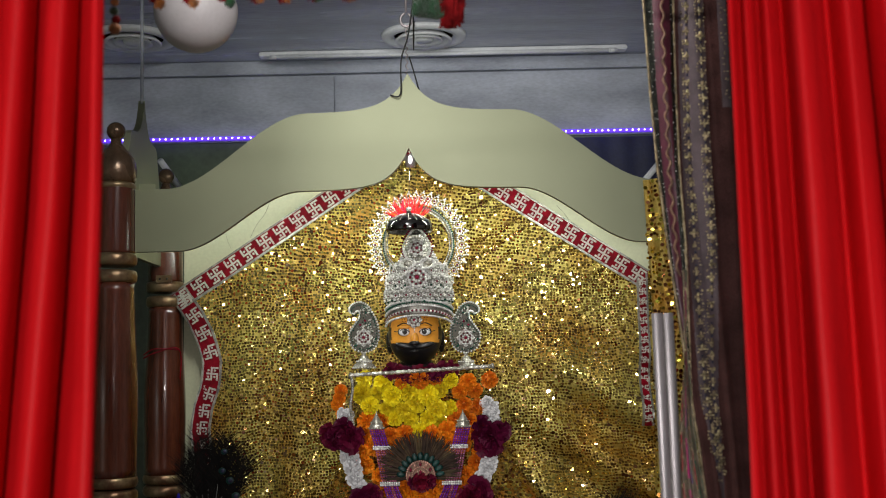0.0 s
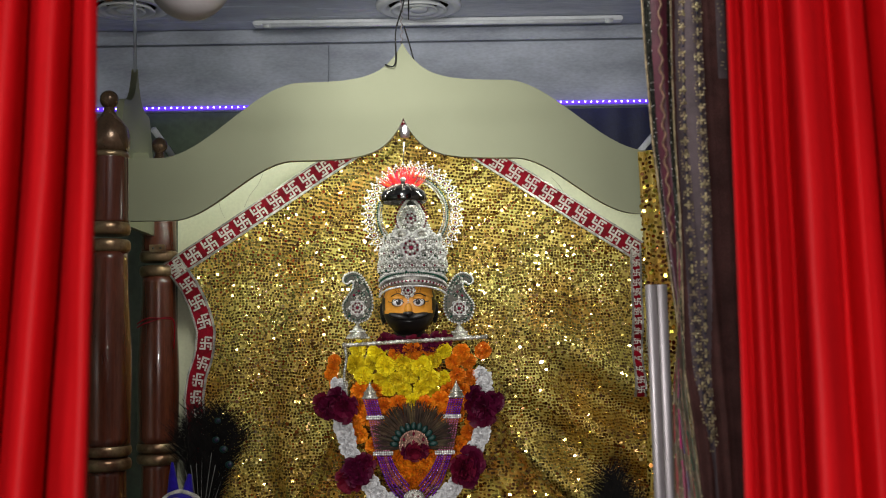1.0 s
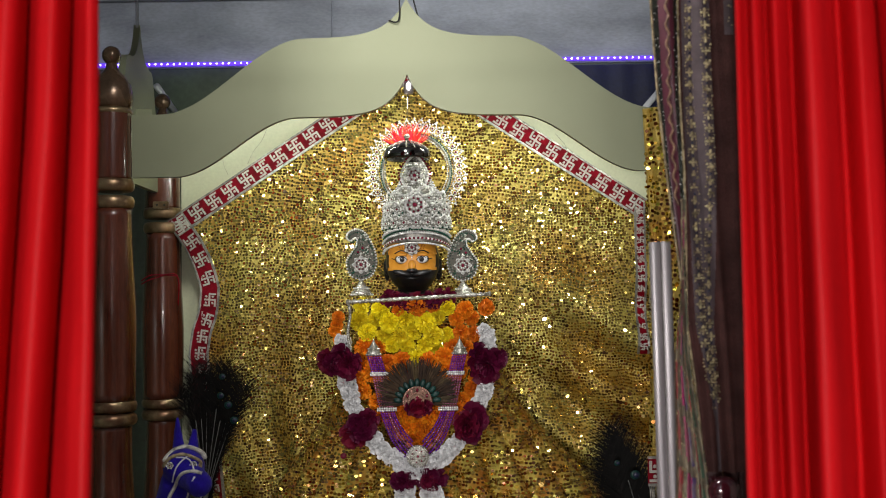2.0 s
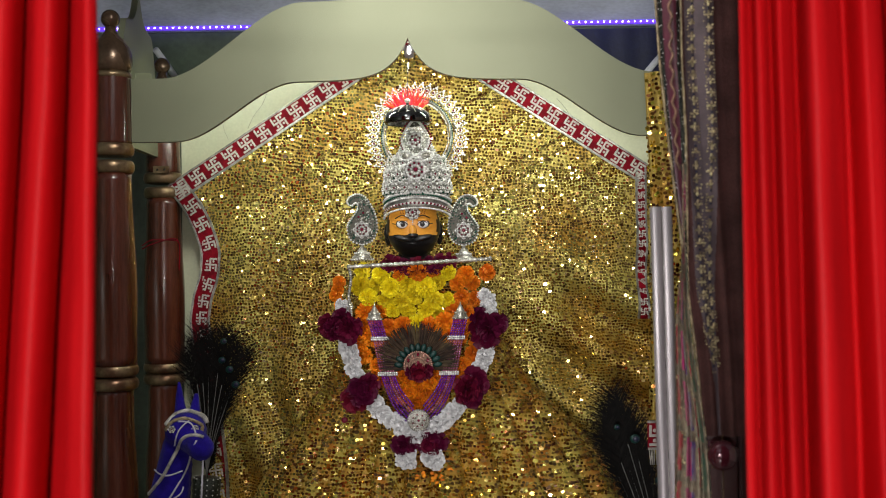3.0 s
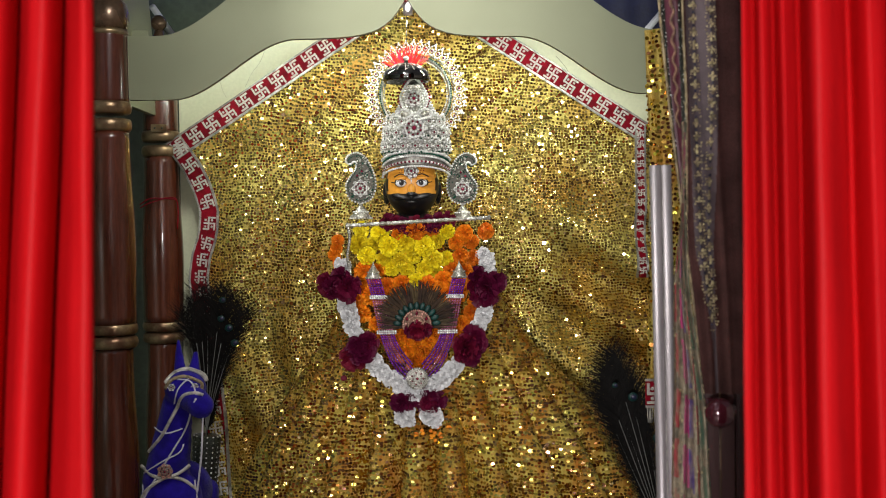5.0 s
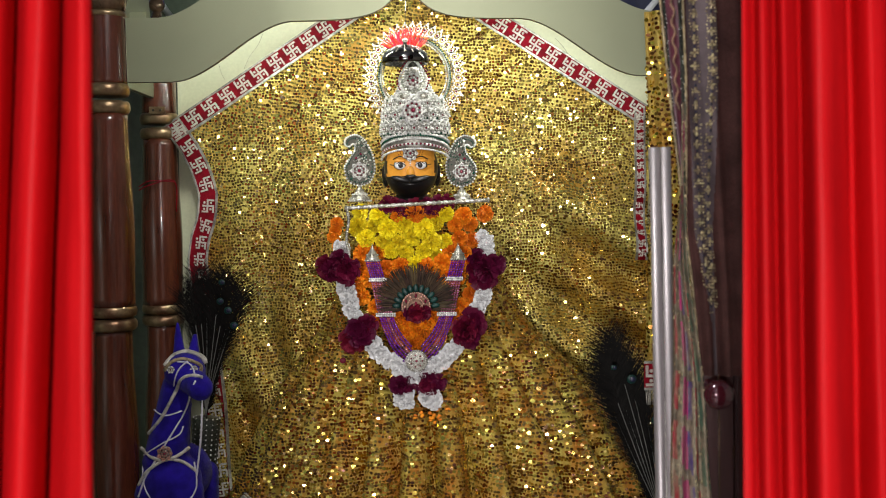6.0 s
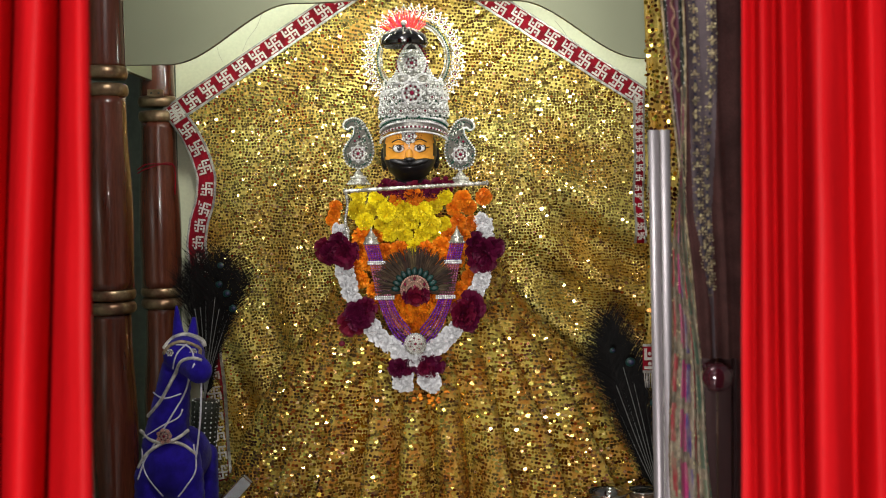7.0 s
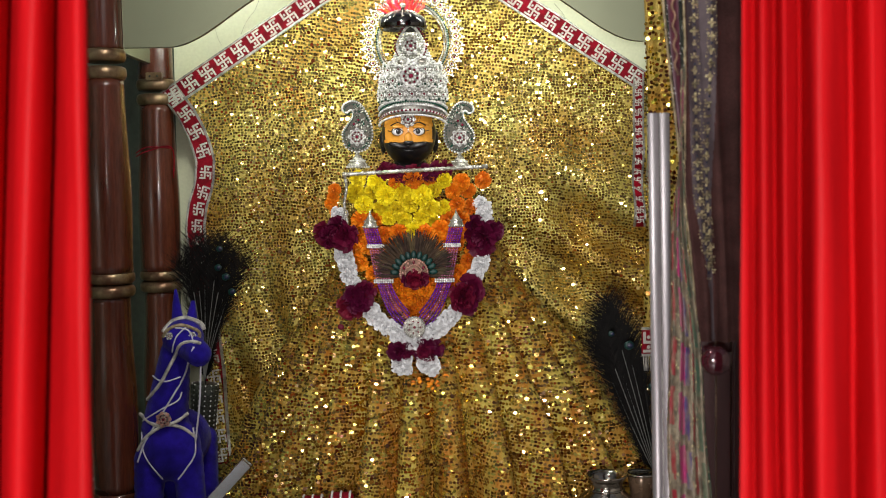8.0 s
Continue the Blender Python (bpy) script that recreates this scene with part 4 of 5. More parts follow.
def bloom(seed, n, r, cup=0.55, petal=0.34):
    """A ruffled flower head facing the front (minus y), radius r, its petals grown from one core."""
    rnd = random.Random(seed)
    bm = bmesh.new()
    ball(bm, (0, 0.1 * r, 0), 0.55 * r, 2, (1, 0.8, 1))
    core = list(bm.verts)
    for ring in range(4):
        q = (ring + 0.6) / 4
        cnt = max(4, int(n * q))
        for k in range(cnt):
            a = 2 * math.pi * (k + rnd.random() * 0.7) / cnt
            d = Vector((math.cos(a), 0, math.sin(a)))
            base = d * (0.72 * q * r) + Vector((0, -cup * r * (1 - q * q), 0))
            t = Vector((-d.z, 0, d.x))
            out = (d * (0.35 + 0.55 * q) + Vector((0, -0.75 + 0.45 * q, 0))).normalized()
            w = petal * r * rnd.uniform(0.8, 1.2)
            h = petal * r * rnd.uniform(0.9, 1.35)
            tw = rnd.uniform(-0.5, 0.5)
            nn = out.cross(t).normalized()
            side = (t * math.cos(tw) + nn * math.sin(tw))
            root = min(core, key=lambda v: (v.co - base).length_squared)
            v = [root, bm.verts.new(base + side * 0.5 * w), bm.verts.new(base + out * h + side * w * 0.9 + nn * 0.1 * r), bm.verts.new(base + out * h * 1.15 - nn * 0.12 * r), bm.verts.new(base + out * h - side * w * 0.9 + nn * 0.1 * r), bm.verts.new(base - side * 0.5 * w)]
            bm.faces.new((v[0], v[1], v[2], v[3]))
            bm.faces.new((v[0], v[3], v[4], v[5]))
    return bm


def flowers():
    rnd = random.Random(11)

    def chest_y(x, z):
        d = (x - IX) / 0.22
        return 3.075 - 0.055 * smooth((1.5 - z) / 0.35) + 0.075 * d * d

    def heads(parent, name, mat, spots, r, seed, petals=15, cup=0.55, petal=0.34, tilt=0.5):
        protos = [part(name, bloom(seed + i, petals, 1.0, cup, petal), mat, parent, smooth=False) for i in range(3)]
        used = [False] * 3
        for i, (x, y, z, s) in enumerate(spots):
            m = pose(x, y, z, rnd.uniform(-25, 25) * tilt, rnd.uniform(0, 360), rnd.uniform(-30, 30) * tilt) @ Matrix.Diagonal((r * s, r * s, r * s, 1))
            k = i % 3
            if not used[k]:
                protos[k].matrix_basis = m
                used[k] = True
            else:
                again(protos[k], parent, m)

    mg = thing("marigold_garland", "thick garland of fresh yellow and orange marigolds on the chest", "garland")
    yel, ora = [], []
    for j in range(6):
        z = 1.484 - 0.034 * j
        wide = 0.183 - 0.009 * j
        for i in range(9):
            x = IX - 0.006 + (i - 4 + (0.5 if j % 2 else 0)) / 4 * wide + rnd.uniform(-0.006, 0.006)
            if abs(x - IX) > wide + 0.006:
                continue
            zz = z + rnd.uniform(-0.007, 0.007)
            d = x - IX
            # a yellow wedge pointing down, orange round it
            low = float(np.interp(d, [-0.2, -0.11, -0.05, -0.008, 0.03, 0.066, 0.1], [1.425, 1.402, 1.372, 1.335, 1.36, 1.39, 1.43]))
            edge = zz < low or d > 0.1
            top = j == 0 and -0.07 < d < 0.06
            (ora if edge or top else yel).append((x, chest_y(x, zz) + rnd.uniform(-0.022, 0.008), zz, rnd.uniform(0.8, 1.15)))
    for z in (1.33, 1.30, 1.27, 1.24, 1.215, 1.19, 1.165):
        for s in (-1, 1):
            w = 0.15 - max(0, 1.28 - z) * 0.9
            if abs(w) > 0.02:
                ora.append((IX + s * w + rnd.uniform(-0.008, 0.008), chest_y(IX + s * w, z) - 0.005, z, rnd.uniform(0.8, 1.05)))
    for x, z in ((-0.03, 1.2), (0.0, 1.205), (0.03, 1.2), (-0.02, 1.175), (0.018, 1.172), (0.0, 1.15), (-0.04, 1.215), (0.045, 1.215), (0.0, 1.18), (-0.012, 1.145), (0.02, 1.148)):
        ora.append((IX + x, chest_y(IX + x, z) - 0.012, z, 0.85))
    for x, z in ((-0.215, 1.46), (-0.225, 1.425), (-0.21, 1.4), (-0.218, 1.44)):
        ora.append((IX + x, 3.12, z, 0.7))
    heads(mg, "marigold", M_YEL, yel, 0.0255, 20, 20, 1.05, 0.3, 0.9)
    heads(mg, "marigold", M_ORA, ora, 0.0255, 30, 20, 1.05, 0.3, 0.9)

    rg = thing("rose_petal_collar", "collar of maroon rose petals under the flute", "garland")
    spots = [(IX - 0.075 + 0.02 * k, 3.05 + 0.02 * abs(k - 4) / 4, 1.497 + 0.012 * abs(k - 4) / 4 + rnd.uniform(-0.006, 0.008), rnd.uniform(0.8, 1.1)) for k in range(9)]
    heads(rg, "rose_petals", M_ROSE, spots, 0.02, 40, 8, 0.5, 0.55)

    wg = thing("tuberose_garland", "long white tuberose garland with clumps of maroon roses", "garland")
    left = curve([(-0.27, 3.09, 1.4), (-0.262, 3.05, 1.33), (-0.243, 3.0, 1.265), (-0.205, 2.965, 1.18), (-0.15, 2.945, 1.12), (-0.095, 2.935, 1.085), (-0.07, 2.93, 1.07)], 10)
    right = curve([(0.115, 3.09, 1.42), (0.118, 3.05, 1.34), (0.103, 3.0, 1.265), (0.063, 2.965, 1.19), (0.01, 2.945, 1.12), (-0.045, 2.935, 1.085), (-0.066, 2.93, 1.07)], 10)
    white = []
    for line in (left, right):
        for p in line:
            for _ in range(4):
                a = rnd.uniform(0, 6.28)
                white.append((p.x + 0.0098 * math.cos(a), p.y + rnd.uniform(-0.014, 0.004), p.z + 0.0098 * math.sin(a), rnd.uniform(0.8, 1.2)))
    for x in (-0.1, -0.036):
        for _ in range(16):
            a, q = rnd.uniform(0, 6.28), rnd.random() ** 0.5
            white.append((x + 0.019 * q * math.cos(a), 2.92 - 0.012 * (1 - q), 1.013 + 0.022 * q * math.sin(a), rnd.uniform(0.9, 1.3)))
    heads(wg, "tuberose", M_TUBE, white, 0.0112, 50, 8, 0.7, 0.5, 1.2)
    rose = []
    for x, z, n, w in ((-0.264, 1.345, 6, 0.027), (0.106, 1.345, 7, 0.029), (-0.21, 1.185, 7, 0.028), (0.064, 1.182, 7, 0.027), (-0.102, 1.052, 5, 0.018), (-0.038, 1.052, 5, 0.018)):
        for k in range(n):
            a = 2 * math.pi * k / n + rnd.random()
            q = 0.25 + 0.75 * rnd.random()
            y = 3.0 if z > 1.3 else 2.945 if z > 1.1 else 2.925
            rose.append((x + w * q * math.cos(a), y - 0.012 * (1 - q) + rnd.uniform(-0.01, 0.01), z + w * 1.0 * q * math.sin(a) * (0.6 if w < 0.02 else 1), rnd.uniform(0.8, 1.15) * (0.75 if w < 0.02 else 1)))
    rose.append((IX + 0.001, 2.922, 1.232, 0.75))
    rose.append((IX - 0.018, 2.922, 1.235, 0.6))
    rose.append((IX + 0.02, 2.922, 1.234, 0.6))
    heads(wg, "maroon_rose", M_ROSE, rose, 0.0222, 60, 8, 0.6, 0.7, 1.0)


def loose_petals():
    t = thing("fallen_petals", "few orange marigold petals lying on the gown below the garland", "petals")
    rnd = random.Random(21)
    for k in range(16):
        x, z = IX + 0.03 + rnd.gauss(0, 0.028), 0.972 + rnd.gauss(0, 0.01)
        bm = bmesh.new()
        ball(bm, (x, 2.917 + rnd.uniform(-0.004, 0.006), z), 0.0055, 1, (1.2, 0.25, rnd.uniform(0.5, 1.0)), 0, Matrix.Rotation(rnd.uniform(-1, 1), 4, "Y"))
        part("petal", bm, M_ORA, t)
    bm = bmesh.new()
    ball(bm, (-0.262, 3.0, 1.105), 0.009, 2, (1, 0.3, 0.9))
    part("petal", bm, M_ROSE, t, "maroon rose petal")


def necklace():
    n = thing("bead_necklace", "purple and rose bead necklace with silver caps and medallion", "necklace")
    for s in (-1, 1):
        top = Vector((IX + s * 0.11 + (0.0 if s > 0 else -0.002), 2.985, 1.372))
        bm = lathe([(0.019, -0.008), (0.018, 0.0), (0.012, 0.012), (0.006, 0.022), (0.002, 0.03), (0.0, 0.04)], 20)
        bm.transform(Matrix.Translation(top))
        for j in range(14):
            ball(bm, top + Vector((0.019 * math.cos(j * 0.449), 0.019 * math.sin(j * 0.449), -0.006)), 0.003, 1)
            ball(bm, top + Vector((0.0145 * math.cos(j * 0.449), 0.0145 * math.sin(j * 0.449), 0.008)), 0.0026, 1)
        part("cap", bm, M_SILVER, n, "silver rhinestone cone cap")
        for k in range(6):
            o = (k - 2.5) * 0.0064
            inner = -s * o
            pts = curve([top + Vector((o, -0.004, -0.008)), Vector((IX + s * 0.098 + o, 2.975, 1.315)), Vector((IX + s * 0.078 + o, 2.955, 1.225)), Vector((IX + s * (0.052 + 0.6 * s * o), 2.935, 1.165 + inner * 1.2)), Vector((IX + s * 0.012 - 0.0, 2.925, 1.118 + inner * 1.8))], 14)
            pur, pin, low = bmesh.new(), bmesh.new(), bmesh.new()
            acc = [0.0]
            for a, b in zip(pts, pts[1:]):
                acc.append(acc[-1] + (b - a).length)
            q = 0.0
            while q < acc[-1]:
                i = min(max(j for j in range(len(acc)) if acc[j] <= q), len(pts) - 2)
                p = pts[i].lerp(pts[i + 1], (q - acc[i]) / max(acc[i + 1] - acc[i], 1e-6))
                ball(pin if 1.225 < p.z < 1.312 else pur if p.z > 1.3 else low, p, 0.0033, 1)
                q += 0.0062
            part("purple_strand", pur, M_PURPLE, n, "strand of purple beads")
            part("purple_strand", low, M_PINKB if k == 3 else M_PURPLE, n, "strand of purple beads")
            part("rose_strand", pin, M_PINKB, n, "strand of rose beads")
        for z, dx, w in ((1.314, 0.098, 0.021), (1.225, 0.078, 0.023)):
            bm = bmesh.new()
            for row in range(2):
                for k in range(9):
                    ball(bm, (IX + s * dx + (k - 4) * w / 4, 2.97 - (0.022 if z < 1.25 else 0), z + 0.005 * row + s * 0.0), 0.0034, 1)
            part("spacer_bar", bm, M_RHINE, n, "rhinestone spacer bar")
    bm = lathe([(0.0, -0.004), (0.024, -0.003), (0.027, 0.0), (0.024, 0.006), (0.0, 0.007)], 32, pose(IX, 2.915, 1.113, 90, 0, 0))
    m = part("medallion", bm, M_DARKSIL, n, "round silver medallion", False)
    for rr, cnt, sz in ((0.026, 28, 0.0032), (0.0195, 20, 0.0028), (0.011, 10, 0.003)):
        bm = bmesh.new()
        for k in range(cnt):
            a = 2 * math.pi * k / cnt
            ball(bm, (IX + rr * math.cos(a), 2.909, 1.113 + rr * math.sin(a)), sz, 1)
        part("stone_ring", bm, M_SILVER, m)
    bm = bmesh.new()
    for k in range(7):
        a = 2 * math.pi * k / 7
        ball(bm, (IX + 0.015 * math.cos(a), 2.909, 1.113 + 0.015 * math.sin(a)), 0.0028, 1)
    ball(bm, (IX, 2.908, 1.113), 0.004, 1)
    part("rubies", bm, M_RUBY, m)
    bm = bmesh.new()
    for k in range(5):
        ball(bm, (IX + 0.003, 2.918, 1.08 - 0.007 * k), 0.004, 1)
    part("pendant_beads", bm, M_PINKB, m)


def feather_blade(bm, a, d, length, wide, n, bend, mi=0):
    """One thin tapering barb."""
    side = Vector((d.z, 0, -d.x)).normalized()
    v = []
    for k in range(n + 1):
        t = k / n
        p = a + d * length * t + side * bend * t * t + Vector((0, -0.25 * wide * math.sin(t * 3), 0))
        w = wide * (1 - 0.85 * t)
        v.append((bm.verts.new(p - side * w), bm.verts.new(p + Vector((0, -w * 0.7, 0))), bm.verts.new(p + side * w)))
    for q, r in zip(v, v[1:]):
        bm.faces.new((q[0], q[1], r[1], r[0])).material_index = mi
        bm.faces.new((q[1], q[2], r[2], r[1])).material_index = mi


def chest_fan():
    f = thing("feather_fan_brooch", "brown feather fan brooch with a jewelled medallion", "brooch", at=(IX, 2.965, 1.245))
    rnd = random.Random(6)
    for layer in range(12):
        bm = bmesh.new()
        for k in range(34):
            a = -1.75 + 3.5 * ((k + rnd.random()) / 34)
            d = Vector((math.sin(a), -0.12 + rnd.uniform(-0.05, 0.12), math.cos(a) * 0.92)).normalized()
            feather_blade(bm, Vector((0, 0.006 - 0.0006 * layer, 0)), d, rnd.uniform(0.094, 0.116) * (1.0 if abs(a) < 1.2 else 0.92), 0.0042, 5, rnd.uniform(-0.01, 0.01))
        tagged(part("feather", bm, M_FEATH, f), kind="stuff")
    for k in range(11):
        a = -1.45 + 2.9 * k / 10
        part("teal_eye", ball(bmesh.new(), (0.05 * math.sin(a), -0.028, 0.05 * math.cos(a)), 0.0085, 2, (0.85, 0.3, 1.35), 0, Matrix.Rotation(a, 4, "Y")), M_TEAL, f, "dark teal feather eye")
    bm = lathe([(0.0, -0.006), (0.03, -0.004), (0.034, 0.0), (0.0, 0.004)], 30, pose(0, -0.03, 0.004, 90, 0, 0))
    part("plate", bm, M_BRAID, f, "round dull gold plate", False)
    bm, red = bmesh.new(), bmesh.new()
    for rr, cnt, sz in ((0.035, 26, 0.0032), (0.021, 18, 0.0026), (0.012, 10, 0.002)):
        for k in range(cnt):
            a = -1.9 + 3.8 * k / (cnt - 1)
            ball(bm, (rr * math.sin(a), -0.036, 0.004 + rr * math.cos(a)), sz, 1)
    for k in range(7):
        a = -1.6 + 3.2 * k / 6
        ball(red if k % 2 else bm, (0.028 * math.sin(a), -0.037, 0.004 + 0.028 * math.cos(a)), 0.0048, 1, (0.8, 0.5, 1.2))
    ball(red, (0, -0.038, 0.008), 0.006, 2, (0.7, 0.5, 1.6))
    part("stones", bm, M_ROSEG, f)
    part("rubies", red, M_RUBY, f)


def chhatra():
    c = thing("hanging_parasol", "dark chrome dome parasol hung above the crown on a wire", "parasol", at=(-0.089, 3.04, 1.893))
    prof = [(0.0, 0.052), (0.004, 0.05), (0.006, 0.04), (0.014, 0.036), (0.03, 0.03), (0.05, 0.018), (0.057, 0.008), (0.059, 0.0), (0.06, -0.012), (0.058, -0.02), (0.054, -0.019), (0.05, 0.0), (0.03, 0.02), (0.0, 0.028)]
    part("dome", lathe(prof, 40), M_CHROME, c)
    bm = bmesh.new()
    for k in range(16):
        a = 2 * math.pi * k / 16
        tube(bm, [((0.008 + 0.048 * t) * math.cos(a), (0.008 + 0.048 * t) * math.sin(a), 0.04 - 0.028 * t * t) for t in np.linspace(0, 1, 6)], 0.0012, 5)
    part("ribs", bm, M_SILVER, c)
    part("knob", ball(bmesh.new(), (0, 0, 0.056), 0.008, 2), M_SILVER, c)
    c.scale = (1.05, 1.05, 0.82)
    bm = bmesh.new()
    tube(bm, [(0, 0, 0.06), (0.004, 0.0, 0.21)], 0.0009, 6)
    part("wire", bm, M_WIRE, c)
    p = thing("red_plume", "small translucent red plume behind the parasol", "plume", at=(-0.09, 3.12, 1.915))
    rnd = random.Random(2)
    bm = bmesh.new()
    for k in range(90):
        a = rnd.uniform(-1.1, 0.9)
        feather_blade(bm, Vector((rnd.uniform(-0.02, 0.02), rnd.uniform(-0.01, 0.01), 0)), Vector((math.sin(a), 0, math.cos(a))), rnd.uniform(0.05, 0.075), 0.003, 4, rnd.uniform(-0.01, 0.01))
    part("plume", bm, M_REDF, p)
    s = thing("spot_lamp", "small lit spot lamp in the tip of the arch", "lamp", at=(-0.082, 3.034, 2.072))
    part("housing", lathe([(0.012, -0.02), (0.014, 0.0), (0.01, 0.012), (0.0, 0.014)], 20), M_STEEL, s)
    part("bulb", ball(bmesh.new(), (0, -0.022, -0.004), 0.007, 2, (0.75, 0.6, 1.6)), M_BULB, s, "lit white bulb")


def hanging_wires():
    h = thing("hanging_hook", "twisted steel hook and wires holding the arch tip", "hook")
    bm = bmesh.new()
    x, y, z = -0.086, 3.0, 2.445
    tube(bm, [(x + 0.015 * math.sin(a), y, z - 0.0 + 0.018 * math.cos(a)) for a in np.linspace(0.3, 6.1, 24)], 0.0035, 7)
    tube(bm, [(x, y, z + 0.02), (x, y, 2.628)], 0.0035, 7)
    part("eye_hook", bm, M_STEEL, h)
    bm = bmesh.new()
    tube(bm, [(x + 0.003 * math.sin(k * 1.4), y + 0.003 * math.cos(k * 1.4), z - 0.018 - 0.0042 * k) for k in range(32)], 0.0016, 6)
    part("twisted_wire", bm, M_STEEL, h)
    bm = bmesh.new()
    tube(bm, curve([(x + 0.02, y - 0.01, 2.5), (x + 0.005, y - 0.012, 2.4), (x - 0.015, y - 0.012, 2.33), (x - 0.018, y - 0.012, 2.24), (x - 0.045, y - 0.01, 2.238)], 8), 0.0021, 7)
    tube(bm, curve([(x + 0.02, y - 0.01, 2.5), (x + 0.014, 3.2, 2.42), (x + 0.008, 3.6, 2.628)], 8), 0.0018, 7)
    tube(bm, curve([(x + 0.006, y + 0.024, 2.35), (x + 0.02, y + 0.024, 2.3), (x + 0.035, y + 0.024, 2.24)], 8), 0.0021, 7)
    part("black_wire", bm, M_WIRE, h)
    bm = bmesh.new()
    tube(bm, [(-0.86, 3.25, 2.628), (-0.858, 3.25, 2.29)], 0.005, 8)
    tagged(part("clear_hanger", bm, M_FISH), "clear hanging cord above the side finial", "cord")
    # plain white bars added for the pale slivers beside the canopy
    r = thing("wall_rail", "white slanting bar behind the canopy corner", "rail")
    for x0, z0, x1, z1 in ((0.70, 2.15, 0.80, 2.26), (-0.965, 2.25, -0.93, 2.18)):
        bm = bmesh.new()
        tube(bm, [(x0, 3.9, z0), (x1, 4.02, z1)], 0.011, 10)
        part("bar", bm, M_PLASTIC, r)


# ---------------------------------------------------------------- offerings and toys
def toy_horse():
    """A stuffed horse in one mesh, with its harness laid on it."""
    bm = bmesh.new()

    def limb(a, b, r0, r1, n=9):
        a, b = Vector(a), Vector(b)
        for k in range(n):
            t = k / (n - 1)
            ball(bm, a.lerp(b, t), r0 + (r1 - r0) * t, 2)

    y = 2.9
    ball(bm, (-0.692, y, 0.815), 1, 3, (0.078, 0.07, 0.085))
    ball(bm, (-0.692, y + 0.12, 0.81), 1, 3, (0.076, 0.12, 0.08))
    limb((-0.705, y, 0.87), (-0.668, y - 0.02, 1.06), 0.06, 0.04)
    ball(bm, (-0.645, y - 0.03, 1.1), 1, 3, (0.052, 0.055, 0.046))
    limb((-0.628, y - 0.05, 1.085), (-0.594, y - 0.095, 1.068), 0.036, 0.033)
    limb((-0.742, y - 0.01, 0.79), (-0.752, y - 0.01, 0.6), 0.042, 0.036)
    limb((-0.648, y - 0.01, 0.79), (-0.634, y - 0.01, 0.6), 0.042, 0.036)
    limb((-0.735, y + 0.2, 0.79), (-0.74, y + 0.2, 0.6), 0.045, 0.04)
    limb((-0.655, y + 0.2, 0.79), (-0.65, y + 0.2, 0.6), 0.045, 0.04)
    limb((-0.662, y - 0.01, 1.12), (-0.668, y, 1.215), 0.02, 0.007)
    limb((-0.63, y - 0.01, 1.12), (-0.625, y, 1.185), 0.02, 0.008)
    bmesh.ops.recalc_face_normals(bm, faces=bm.faces)
    tree = BVHTree.FromBMesh(bm)
    h = part("toy_horse", bm, M_VELVET)
    tagged(h, "stuffed blue velvet toy horse standing on the altar", "toy horse")
    rm = h.modifiers.new("remesh", "REMESH")
    rm.mode, rm.voxel_size, rm.use_smooth_shade = "VOXEL", 0.005, True
    sm = h.modifiers.new("soften", "SMOOTH")
    sm.factor, sm.iterations = 0.5, 5
    k = thing("horse_harness", "white and silver cord harness with a button on the toy horse", "harness")

    def on(x, z, r):
        hit = tree.ray_cast(Vector((x, 2.0, z)), Vector((0, 1, 0)))[0]
        return hit.y - 0.3 * r if hit else None

    def cord(name, pts, r, mat):
        line = curve([(x, 0, z) for x, z in pts], 8)
        ys = [on(p.x, p.z, r) for p in line]
        known = [(i, v) for i, v in enumerate(ys) if v is not None]
        full = np.interp(range(len(ys)), [q[0] for q in known], [q[1] for q in known])
        full = np.convolve(np.pad(full, 2, "edge"), np.ones(5) / 5, "valid")
        part(name, tube(bmesh.new(), [(p.x, float(v), p.z) for p, v in zip(line, full)], r, 7), mat, k)

    cord("silver_braid", [(-0.69, 1.118), (-0.672, 1.14), (-0.64, 1.148), (-0.605, 1.135), (-0.596, 1.118)], 0.0065, M_THREAD)
    cord("gold_braid", [(-0.688, 1.107), (-0.67, 1.128), (-0.64, 1.136), (-0.607, 1.123), (-0.597, 1.106)], 0.005, M_ZARI)
    for ex, ez in ((-0.668, 1.112), (-0.612, 1.112)):
        rosette(k, 0.009, 6, "brow_rosette", pose(ex, on(ex, ez, 0.01) - 0.004, ez), False)
    cord("silver_braid", [(-0.74, 0.945), (-0.7, 0.99), (-0.665, 1.05), (-0.64, 1.09), (-0.61, 1.1), (-0.585, 1.096)], 0.0045, M_THREAD)
    cord("silver_braid", [(-0.765, 0.905), (-0.71, 0.885), (-0.67, 0.89), (-0.64, 0.908)], 0.0045, M_THREAD)
    cord("silver_braid", [(-0.768, 0.815), (-0.74, 0.855), (-0.69, 0.885), (-0.65, 0.872), (-0.622, 0.845)], 0.0045, M_THREAD)
    cord("white_cord", [(-0.6, 1.09), (-0.645, 1.0), (-0.7, 0.91), (-0.745, 0.84), (-0.765, 0.79)], 0.0024, M_CORD)
    cord("white_cord", [(-0.655, 1.13), (-0.625, 1.125), (-0.603, 1.095)], 0.002, M_CORD)
    cord("white_cord", [(-0.625, 1.135), (-0.65, 1.11), (-0.665, 1.07)], 0.002, M_CORD)
    cord("white_cord", [(-0.725, 1.005), (-0.69, 0.995), (-0.65, 1.005)], 0.002, M_CORD)
    cord("white_cord", [(-0.755, 0.89), (-0.7, 0.925), (-0.66, 0.945), (-0.65, 0.965)], 0.002, M_CORD)
